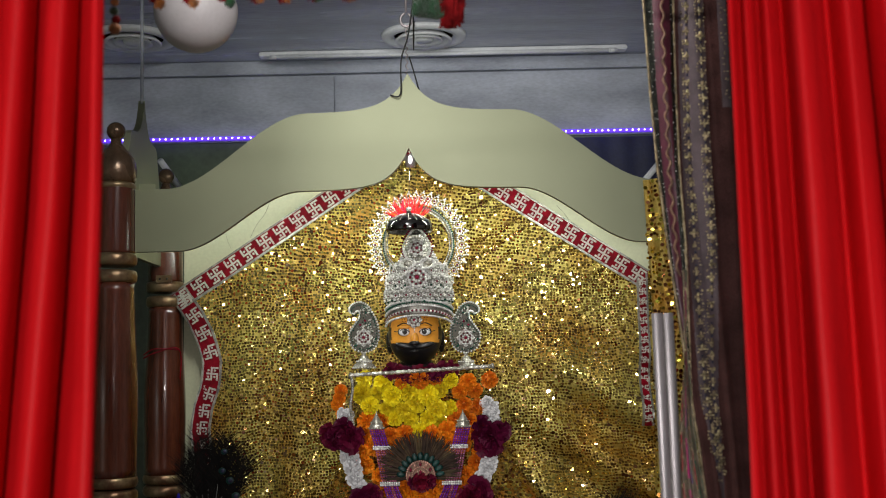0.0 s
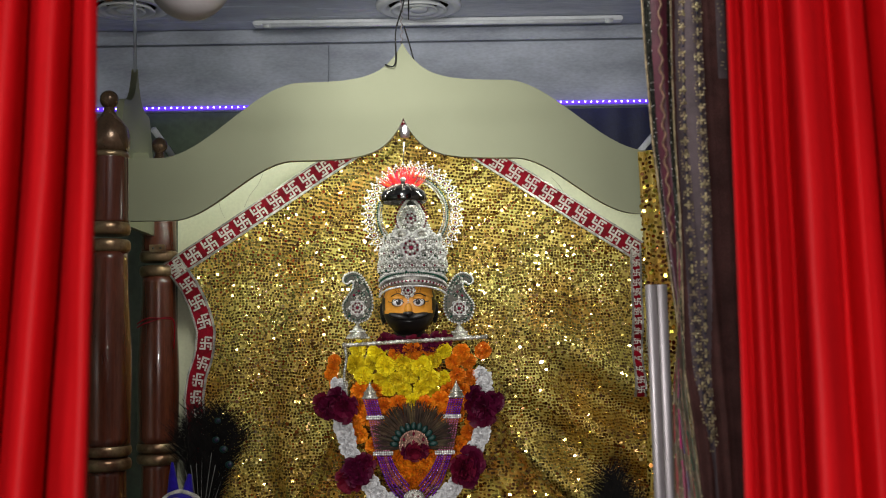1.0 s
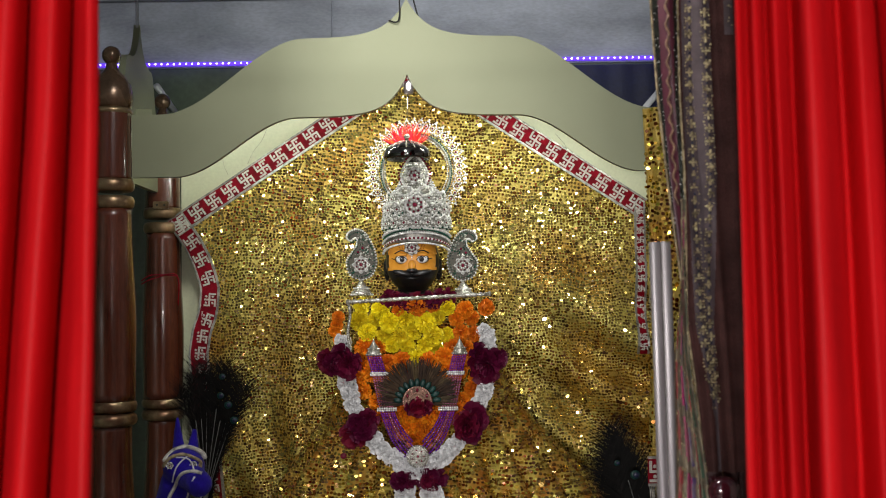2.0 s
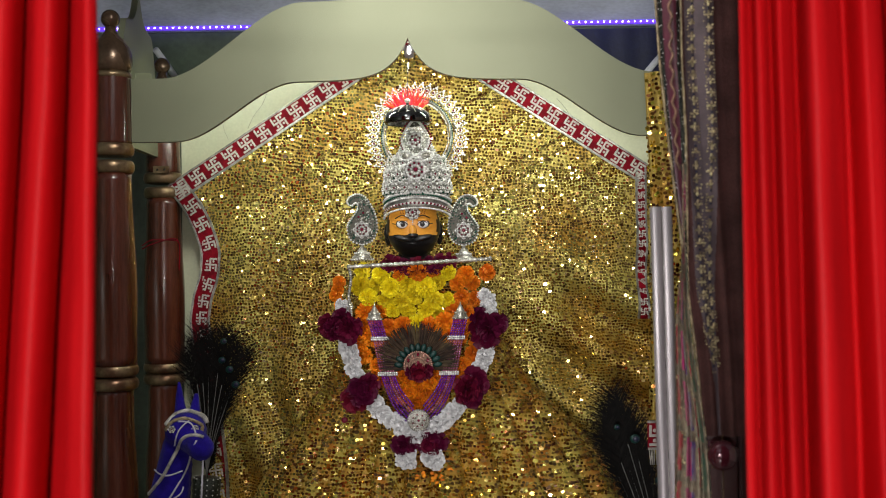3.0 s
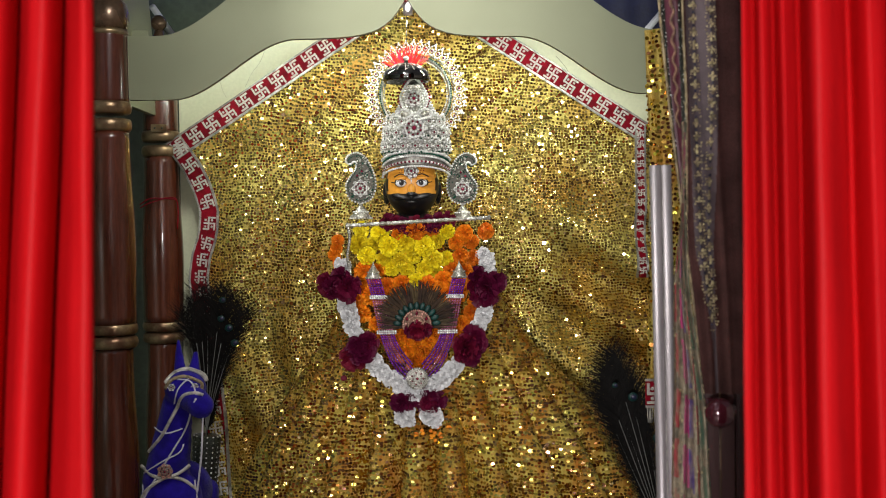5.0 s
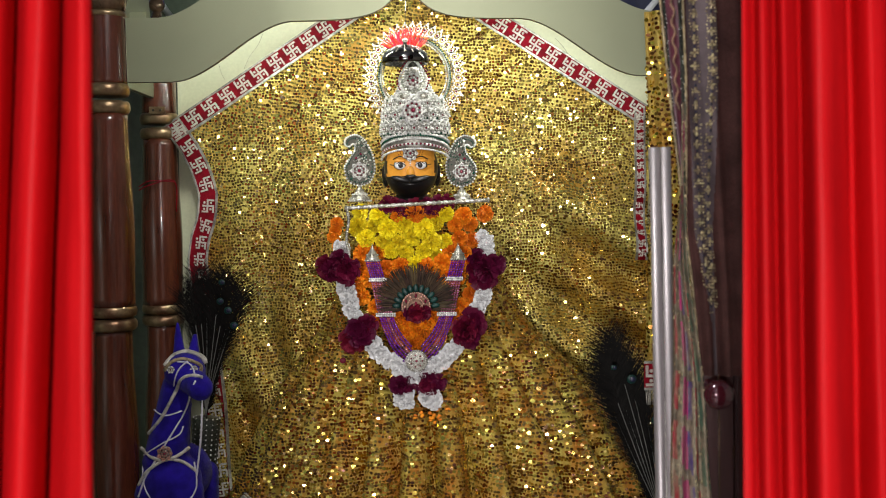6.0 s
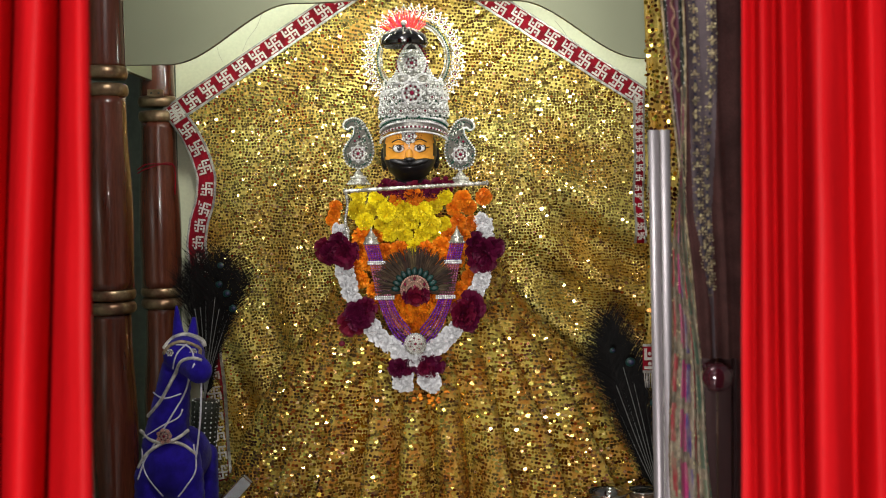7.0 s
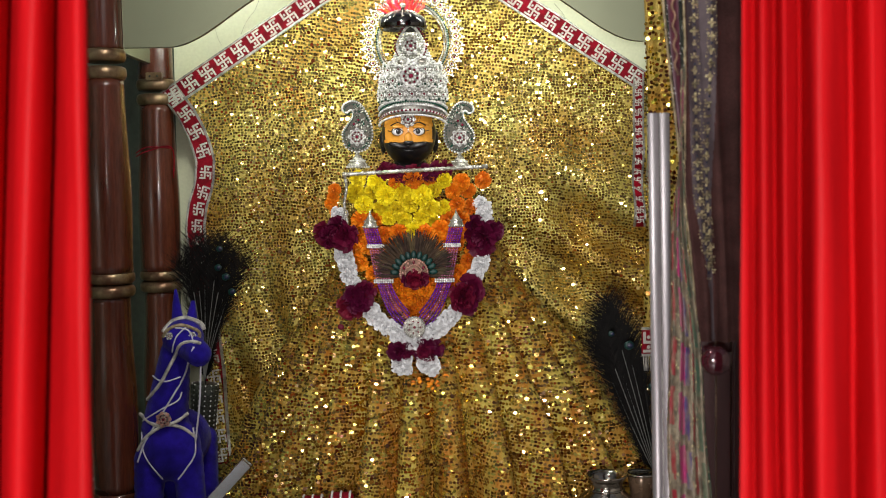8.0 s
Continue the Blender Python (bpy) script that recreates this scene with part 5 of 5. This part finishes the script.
    cord("white_cord", [(-0.76, 0.86), (-0.745, 0.81), (-0.715, 0.765), (-0.705, 0.745)], 0.0022, M_CORD)
    cord("white_cord", [(-0.63, 0.87), (-0.622, 0.81), (-0.645, 0.77), (-0.665, 0.745)], 0.0022, M_CORD)
    part("rein", tube(bmesh.new(), curve([(-0.588, y - 0.105, 1.04), (-0.594, y - 0.1, 0.95), (-0.61, y - 0.085, 0.85)], 8), 0.0024, 7), M_CORD, k)
    by = on(-0.692, 0.902, 0.01)
    rosette(k, 0.019, 7, "button", pose(-0.692, by - 0.006, 0.902))[0].data.materials[0] = M_ROSEG


def feather_whisk(name, label, foot, tip, spread, count, eyes, handle_len, handle_mat, handle_r, seed, start=0.0, shift=0.0, power=1.4, barb=0.026, droop=0.28):
    w = thing(name, label, "feather whisk")
    rnd = random.Random(seed)
    foot, tip = Vector(foot), Vector(tip)
    d = (tip - foot).normalized()
    side = Vector((d.z, 0, -d.x)).normalized()
    a = foot + d * handle_len
    bm = bmesh.new()
    tube(bm, [foot.lerp(a, k / 10) for k in range(11)], handle_r, 16, taper=lambda t: 0.85 + 0.25 * t)
    part("handle", bm, handle_mat, w)
    if handle_mat is M_BLKSEQ:
        bm = bmesh.new()
        for j in range(26):
            for k in range(14):
                an = 2 * math.pi * k / 14
                p = foot.lerp(a, j / 25) + side * handle_r * 1.02 * math.cos(an) + Vector((0, -1, 0)) * handle_r * 1.02 * math.sin(an)
                ball(bm, p, 0.0028, 1)
        part("rhinestones", bm, M_RHINE, w, "net of rhinestones")
    a = a - d * start + side * shift
    length = (tip - a).length
    for q in range(count):
        bm = bmesh.new()
        s0 = (q + 0.5) / count * 2 - 1
        bend = s0 * spread
        L = length * (1 - droop * s0 * s0) * rnd.uniform(0.88, 1.03)
        depth = rnd.uniform(-0.02, 0.02) + start * 0.2
        spine = [a + d * L * t + side * (bend * t ** power) + Vector((0, depth * t, 0)) for t in np.linspace(0, 1, 18)]
        tube(bm, spine, 0.0013, 5, taper=lambda t: 1.2 - t)
        for i in range(1, 17):
            for s in (-1, 1):
                for e in range(6):
                    t = (i + e / 6) / 17
                    base = spine[i].lerp(spine[min(i + 1, 17)], e / 6)
                    tang = (spine[min(i + 1, 17)] - spine[i - 1]).normalized()
                    out = (tang * rnd.uniform(0.7, 1.3) + side * s * rnd.uniform(0.5, 1.1) + Vector((0, rnd.uniform(-0.3, 0.2), 0))).normalized()
                    ln = (barb + 0.04 * smooth((t - 0.25) / 0.6)) * rnd.uniform(0.7, 1.2)
                    u = base + out * ln
                    b2 = base + tang * 0.0026
                    bm.faces.new((bm.verts.new(base), bm.verts.new(b2), bm.verts.new(u + tang * 0.001)))
        fe = tagged(part("feather", bm, M_PEA, w, smooth=False), kind="stuff")
        if q % (3 if start == 0 else 6) == 1:
            bm = bmesh.new()
            tube(bm, [p + Vector((0, -0.012, 0)) for p in spine[:13]], 0.0011, 5)
            part("quill", bm, M_QUILL, fe, "pale quill")
    for ex, ez, r in eyes:
        e = part("eye", ball(bmesh.new(), (0, 0, 0), r, 2, (1, 0.2, 0.9)), M_TEAL, w, "teal peacock feather eye")
        e.location = (ex, foot.y - 0.062, ez)
        part("eye_heart", ball(bmesh.new(), (0.002, -0.003, 0), r * 0.6, 2, (1, 0.3, 0.9)), M_NEON, e, "dark blue heart")


def pots():
    g = "small metal vessels"
    p = thing("water_pot", "round polished metal water pot with a flared neck", "pot", g, at=(0.407, 2.85, 0.6))
    part("body", lathe([(0.02, 0), (0.035, 0.004), (0.065, 0.03), (0.076, 0.055), (0.066, 0.085), (0.044, 0.105), (0.041, 0.118), (0.044, 0.13), (0.053, 0.14), (0.054, 0.144), (0.05, 0.144), (0.038, 0.13), (0.034, 0.115), (0.0, 0.1)], 40), M_BRASS, p)
    bm = bmesh.new()
    tube(bm, [(0.044 * math.cos(a), 0.044 * math.sin(a), 0.108) for a in np.linspace(0, 6.2832, 33)], 0.003, 6)
    part("neck_ring", bm, M_BRASS, p)
    q = thing("metal_cup", "tall tarnished metal cup beside the pot", "cup", g, at=(0.497, 2.86, 0.6))
    part("body", lathe([(0.022, 0), (0.024, 0.06), (0.03, 0.11), (0.036, 0.14), (0.034, 0.142), (0.028, 0.11), (0.0, 0.09)], 32), M_COPPER, q)
    part("rim", lathe([(0.035, 0.138), (0.038, 0.142), (0.035, 0.146), (0.033, 0.142)], 32), M_BRASS, q)
    b = thing("acrylic_stick", "clear acrylic box leaning on the gown", "box")
    bm = boxed((-0.016, -0.012, -0.125), (0.016, 0.012, 0.125), 0.002)
    bm.transform(pose(-0.565, 2.8, 0.71, 0, 43, 0))
    part("shell", bm, M_CLEAR, b, smooth=False)
    bm = boxed((-0.0135, -0.009, -0.12), (0.0135, 0.009, 0.12), 0.002)
    bm.transform(pose(-0.565, 2.8, 0.71, 0, 43, 0))
    part("label_strip", bm, M_PLASTIC, b, "pale printed strip inside", smooth=False)
    for x, z in ((-0.252, 0.708), (-0.322, 0.7)):
        t = thing("red_bangle_roll", "red velvet roll with silver bands in front of the gown", "ornament", "red velvet rolls")
        bm = lathe([(0.0, -0.03), (0.02, -0.03), (0.026, -0.02), (0.026, 0.02), (0.02, 0.03), (0.0, 0.03)], 20, pose(x, 2.8, z - 0.012, 0, 90, 0))
        part("roll", bm, M_TRIM, t)
        for dx in (-0.022, 0.0, 0.022):
            bm = bmesh.new()
            tube(bm, [(x + dx, 2.8 + 0.027 * math.cos(a), z - 0.012 + 0.027 * math.sin(a)) for a in np.linspace(0, 6.2832, 21)], 0.003, 6)
            part("silver_band", bm, M_RHINE, t)
        s = thing("roll_stand", "low wooden stand under the velvet roll", "stand", "red velvet rolls")
        part("block", boxed((x - 0.02, 2.78, 0.6), (x + 0.02, 2.82, z - 0.037), 0.002), M_WOOD, s)


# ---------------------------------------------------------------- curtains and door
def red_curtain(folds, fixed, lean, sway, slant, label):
    """A gathered curtain; folds: (crest, width towards the opening, width away from it, depth), from the opening
    outwards, set to fit the camera's view; lean: sideways shift that keeps crests on their sight lines.
    """
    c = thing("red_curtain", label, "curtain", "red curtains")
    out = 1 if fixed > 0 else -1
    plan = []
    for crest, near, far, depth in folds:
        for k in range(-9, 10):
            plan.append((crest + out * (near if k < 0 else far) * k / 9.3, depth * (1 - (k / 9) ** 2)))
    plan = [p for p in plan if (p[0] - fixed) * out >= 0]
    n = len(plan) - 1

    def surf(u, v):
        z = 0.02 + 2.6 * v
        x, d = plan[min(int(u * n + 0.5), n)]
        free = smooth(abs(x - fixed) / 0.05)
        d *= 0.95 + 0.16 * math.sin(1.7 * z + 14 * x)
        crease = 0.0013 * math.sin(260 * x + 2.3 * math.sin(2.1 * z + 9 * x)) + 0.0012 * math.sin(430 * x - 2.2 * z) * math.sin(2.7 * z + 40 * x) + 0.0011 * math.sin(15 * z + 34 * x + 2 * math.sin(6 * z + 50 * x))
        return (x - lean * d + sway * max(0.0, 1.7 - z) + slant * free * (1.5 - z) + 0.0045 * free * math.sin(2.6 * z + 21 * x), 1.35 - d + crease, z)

    cl = sheet("cloth", surf, n, 70, M_RED, c)
    t = cl.modifiers.new("thickness", "SOLIDIFY")
    t.thickness = 0.002


def brown_curtain():
    c = thing("patterned_curtain", "dark mauve net curtain with gold motifs and a maroon border", "curtain")
    Z = [1.28, 1.45, 1.714, 2.157]
    ENDS = {"pipe1": [0.02, 0.02, 0.03, 0.02], "black1": [0.025, 0.025, 0.05, 0.1], "maroon": [0.03, 0.03, 0.15, 0.29], "black2": [0.035, 0.035, 0.2, 0.32],
            "pipe2": [0.04, 0.04, 0.22, 0.335], "brown": [0.3, 0.13, 0.25, 0.38], "lace": [0.36, 0.42, 0.6, 0.63]}

    def end(name, z):
        return float(np.interp(z, Z, ENDS[name]))

    def edge(z):
        return float(np.interp(z, [1.2, 1.28, 1.36, 1.45, 1.55, 1.7, 1.85, 2.0, 2.16, 2.62], [0.443, 0.4385, 0.4315, 0.421, 0.41, 0.393, 0.379, 0.371, 0.3655, 0.358]))

    def at(u, z):
        e = edge(z)
        return (e + (0.535 - e) * u, 1.995 + 0.007 * math.sin(19 * u + 0.6 * z) * (1 - 0.75 * smooth((u - 0.55) / 0.15)) + 0.005 * math.sin(7 * u), z)

    def surf(u, v):
        return at(u, 1.2 + 1.42 * v)

    def band(u, v):
        z = 1.2 + 1.42 * v
        for k, name in enumerate(("pipe1", "black1", "maroon", "black2", "pipe2", "brown", "lace")):
            if u < end(name, z):
                return (0, 1, 2, 1, 0, 4, 3)[k]
        return 3 if z > 1.95 and 0.77 < u < 0.87 else 4

    sheet("cloth", surf, 160, 90, [M_ZARI, M_BLKSEQ, M_MAROON, M_LACE, M_DKCLOTH], c, pick=band)
    off = Vector((0, -0.004, 0))
    zs = np.linspace(1.22, 2.6, 90)
    part("gold_piping", tube(bmesh.new(), [Vector(at(0.006, z)) + off for z in zs], 0.0024, 6), M_ZARI, c, "gold piping")
    part("gold_piping", tube(bmesh.new(), [Vector(at(end("pipe2", z) - 0.005, z)) + off for z in zs if z > 1.5], 0.0018, 6), M_ZARI, c, "gold piping")
    bm = bmesh.new()
    tube(bm, [Vector(at(0.5 * (end("black1", z) + end("maroon", z)) + 0.016 * math.sin(z * 190), z)) + off for z in np.linspace(1.66, 2.6, 420)], 0.0026, 5)
    part("wavy_braid", bm, M_BRAID, c, "wavy gold braid")
    rnd = random.Random(3)
    gold, blue, fine = bmesh.new(), bmesh.new(), bmesh.new()
    for z in np.arange(1.32, 2.6, 0.0225):
        a, b = end("brown", z), end("lace", z)
        for t, s in ((0.26, 0), (0.78, 1)):
            u = a + (b - a) * t
            zz = z + 0.011 * s
            p = Vector(at(u, zz)) + off
            # a small four-armed flower with a scroll to the next
            for j in range(10):
                an = 2 * math.pi * j / 10
                if rnd.random() < 0.7:
                    ball(gold, p + Vector((0.0082 * math.cos(an), 0, 0.0105 * math.sin(an))), rnd.uniform(0.0012, 0.0022), 1, (1.2, 0.3, 1))
            for ex, ez in ((1, 0), (-1, 0), (0, 1), (0, -1)):
                if rnd.random() < 0.9:
                    ball(gold, p + Vector((0.0048 * ex, 0, 0.0112 + 0.0048 * ez)), rnd.uniform(0.0018, 0.003), 1, (1.2 + 0.5 * abs(ex), 0.3, 1.0 + 0.6 * abs(ez)))
            ball(gold, p + Vector((0, 0, 0.0112)), 0.0024, 1, (1, 0.3, 1))
            ball(blue, p, 0.0024, 1, (1, 0.3, 1))
        for u in (0.95, 0.97):
            if rnd.random() < 0.8:
                ball(gold, Vector(at(u + rnd.uniform(-0.015, 0.015), z)) + off, rnd.uniform(0.001, 0.003), 1, (1, 0.3, 1.5))
        if z > 1.6:
            for lo, hi in (("pipe1", "black1"), ("maroon", "pipe2")):
                for _ in range(2):
                    u = rnd.uniform(end(lo, z), end(hi, z))
                    ball(fine, Vector(at(u, z + rnd.uniform(0, 0.02))) + off, 0.0012, 1)
        if z > 1.95:
            for _ in range(3):
                ball(gold, Vector(at(rnd.uniform(0.79, 0.86), z + rnd.uniform(0, 0.02))) + off, 0.0017, 1, (1.4, 0.3, 0.8))
    tagged(part("gold_thread_work", gold, M_ZARI, c, "gold thread motifs"), kind="stuff")
    tagged(part("blue_sequin_work", blue, M_NEON, c, "dark blue sequin dots"), kind="stuff")
    tagged(part("glitter", fine, M_RHINE, c, "fine glitter"), kind="stuff")


def striped_cloth():
    s = thing("striped_scarf", "narrow hanging scarf with beige, green, pink and violet stripes", "scarf")

    def surf(u, v):
        z = 0.62 + 1.05 * v
        l = float(np.interp(z, [0.62, 0.95, 1.15, 1.4, 1.55, 1.67], [0.4, 0.396, 0.39, 0.393, 0.405, 0.415]))
        r = float(np.interp(z, [0.62, 0.95, 1.15, 1.4, 1.55, 1.67], [0.472, 0.464, 0.45, 0.427, 0.414, 0.418]))
        w = 0.004 * math.sin(5 * z + 4 * u) + 0.0025 * math.sin(17 * z)
        return (l + (r - l) * u + w, 1.978 + 0.007 * math.sin(20 * u + 1.5 * math.sin(3 * z)), z)

    order = [0, 4, 0, 2, 2, 3, 0, 4, 0, 1, 0, 1]
    sheet("cloth", surf, 60, 110, [M_SB, M_SG, M_SP, M_SV, M_SR], s, pick=lambda u, v: 0 if (int(v * 47 + 3 * u) % 4 == 3) else order[min(int((u + 0.01 * math.sin(31 * v)) * 12), 11)])
    rnd = random.Random(8)
    bm = bmesh.new()
    for _ in range(420):
        u, v = rnd.choice((0.04, 0.2, 0.55, 0.72, 0.95)) + rnd.uniform(-0.04, 0.04), rnd.random()
        ball(bm, Vector(surf(u, v)) + Vector((0, -0.002, 0)), rnd.uniform(0.0008, 0.0018), 1, (0.8, 0.4, 2.0))
    tagged(part("gold_thread_work", bm, M_ZARI, s, "short gold stitches"), kind="stuff")


def door():
    d = thing("door_1", "dark brown lacquered open door with a round knob", "door", kind="structure")
    part("leaf", boxed((0.452, 2.035, 0.0), (0.512, 2.07, 2.1), 0.003), M_DOOR, d, smooth=False)
    part("moulding", boxed((0.484, 2.029, 0.02), (0.4865, 2.036, 2.08), 0.001), M_COPPER, d, smooth=False)
    part("knob", lathe([(0.0, 0.0), (0.014, 0.001), (0.023, 0.008), (0.026, 0.02), (0.022, 0.032), (0.012, 0.039), (0.008, 0.045), (0.008, 0.084), (0.015, 0.088), (0.016, 0.096)], 32, pose(0.468, 1.942, 1.172, -90, 0, 0)), M_KNOB, d, "dark cherry lacquered round knob")
    part("latch_button", lathe([(0.0, 0.0), (0.008, 0.001), (0.011, 0.006), (0.011, 0.03)], 24, pose(0.497, 2.0, 1.171, -90, 0, 0)), M_KNOB, d, "small round latch button")
    j = thing("door_jamb", "dark brown wooden door post beside the curtain", "door frame", kind="structure")
    part("post", boxed((0.514, 2.03, 0.0), (0.64, 2.14, 2.628), 0.004), M_DOOR, j, smooth=False)


def steel_pole():
    p = thing("steel_post", "brushed steel double-rib post with a flat top", "post")
    for dx in (-0.0098, 0.0098):
        bm = bmesh.new()
        tube(bm, [(0.415 + dx, 2.1, 0.0), (0.397 + dx, 2.1, 1.602)], 0.0098, 20)
        part("rib", bm, M_STEEL, p)
    bm = bmesh.new()
    tube(bm, [(0.415, 2.103, 0.0), (0.397, 2.103, 1.601)], 0.007, 8)
    part("groove", bm, M_DARKSIL, p, "dark groove between the ribs")
    bm = bmesh.new()
    tube(bm, [(0.415, 2.1, 0.0), (0.4149, 2.1, 0.012)], 0.04, 24)
    part("base_flange", bm, M_STEEL, p)


def toran():
    t = thing("pompom_toran", "string of small red, orange and green wool tassels across the top", "toran")
    rnd = random.Random(9)
    bm = bmesh.new()
    tube(bm, [(-0.5 + 0.02 * k, 1.6, 2.06 + 0.004 * math.sin(k)) for k in range(46)], 0.006, 6)
    for x in (-0.49, 0.39):
        tube(bm, [(x, 1.6, 2.06), (x, 1.6, 2.628)], 0.003, 6)
    part("cord", bm, M_ORT, t)

    def puff(x, z, r, mat, down):
        bm = bmesh.new()
        for k in range(50):
            d = Vector((rnd.gauss(0, 1), rnd.gauss(0, 1), rnd.gauss(-down, 1))).normalized()
            feather_blade(bm, Vector((x, 1.6, z)), d, r * rnd.uniform(0.8, 1.1), 0.0022, 2, 0)
        ball(bm, (x, 1.6, z), r * 0.75, 2)
        part("tassel", bm, mat, t)

    for k, x in enumerate((-0.404, -0.356, -0.303, -0.262, -0.222, -0.178, -0.13)):
        puff(x, 2.046, 0.014, M_REDT, 0.4)
        puff(x + 0.006, 2.036 if k < 3 else 2.042, 0.01, (M_ORT, M_GREENT)[k % 3 == 2], 0.6)
    for x, z, mat in ((-0.02, 2.03, M_GREENT), (0.0, 2.026, M_GREENT), (0.016, 2.012, M_REDT), (0.024, 2.02, M_REDT), (0.01, 2.03, M_REDT)):
        bm = bmesh.new()
        for k in range(110):
            a, q = rnd.uniform(0, 6.28), rnd.random() * 0.012
            p = Vector((x + q * math.cos(a), 1.6 + q * math.sin(a), z + 0.035))
            tube(bm, [p, p + Vector((rnd.uniform(-0.004, 0.004), 0, -0.03)), p + Vector((rnd.uniform(-0.006, 0.006), 0, -0.055))], 0.0014, 4)
        part("tassel", bm, mat, t)
    for k in range(10):
        part("hanging_bead", ball(bmesh.new(), (-0.462 + 0.002 * math.sin(k * 2), 1.6, 2.0 + 0.013 * k), 0.0065 if k else 0.009, 2), (M_ORT, M_REDT, M_GREENT)[k % 3], t)


room()
ceiling_vent((-0.05, 3.745, 2.628))
ceiling_vent((-1.01, 3.705, 2.628))
tube_light()
led_strip()
globe_lamp()
canopy()
back_panel()
pillar()
backdrop()
pillar_drape()
gown()
statue()
crown()
paisley(-0.219, 1.63, -1, 0.138)
paisley(0.056, 1.624, 1, 0.138)
flute()
flowers()
loose_petals()
necklace()
chest_fan()
chhatra()
hanging_wires()
toy_horse()
feather_whisk("peacock_whisk", "black peacock feather whisk with a rhinestone handle", (-0.672, 3.12, 0.6), (-0.614, 3.12, 1.338), 0.098, 27, ((-0.585, 1.31, 0.009), (-0.59, 1.26, 0.01), (-0.57, 1.235, 0.011), (-0.555, 1.195, 0.011)), 0.34, M_BLKSEQ, 0.035, 1, droop=0.1)
feather_whisk("peacock_whisk", "black peacock feather whisk with a gold wrapped handle", (0.632, 2.965, 0.6), (0.47, 3.0, 1.175), 0.056, 33, ((0.475, 1.06, 0.013), (0.535, 0.955, 0.012), (0.43, 1.09, 0.008)), 0.24, M_ZARI, 0.022, 2, 0.12, -0.045, 0.8, 0.034)
pots()
# crests and widths of the inner folds are placed to fit the camera's view
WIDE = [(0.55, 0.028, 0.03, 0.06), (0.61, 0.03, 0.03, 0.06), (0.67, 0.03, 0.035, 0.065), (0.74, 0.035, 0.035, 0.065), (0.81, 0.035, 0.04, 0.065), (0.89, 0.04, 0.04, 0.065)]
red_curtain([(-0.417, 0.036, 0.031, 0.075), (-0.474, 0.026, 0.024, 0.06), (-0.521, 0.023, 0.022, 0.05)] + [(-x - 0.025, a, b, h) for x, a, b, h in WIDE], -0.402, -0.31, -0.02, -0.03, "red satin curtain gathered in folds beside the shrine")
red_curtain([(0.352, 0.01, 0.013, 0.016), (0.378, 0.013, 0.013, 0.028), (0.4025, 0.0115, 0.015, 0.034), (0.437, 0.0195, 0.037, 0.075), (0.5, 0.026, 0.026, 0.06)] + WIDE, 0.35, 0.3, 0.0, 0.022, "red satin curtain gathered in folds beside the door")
brown_curtain()
striped_cloth()
door()
steel_pole()
toran()
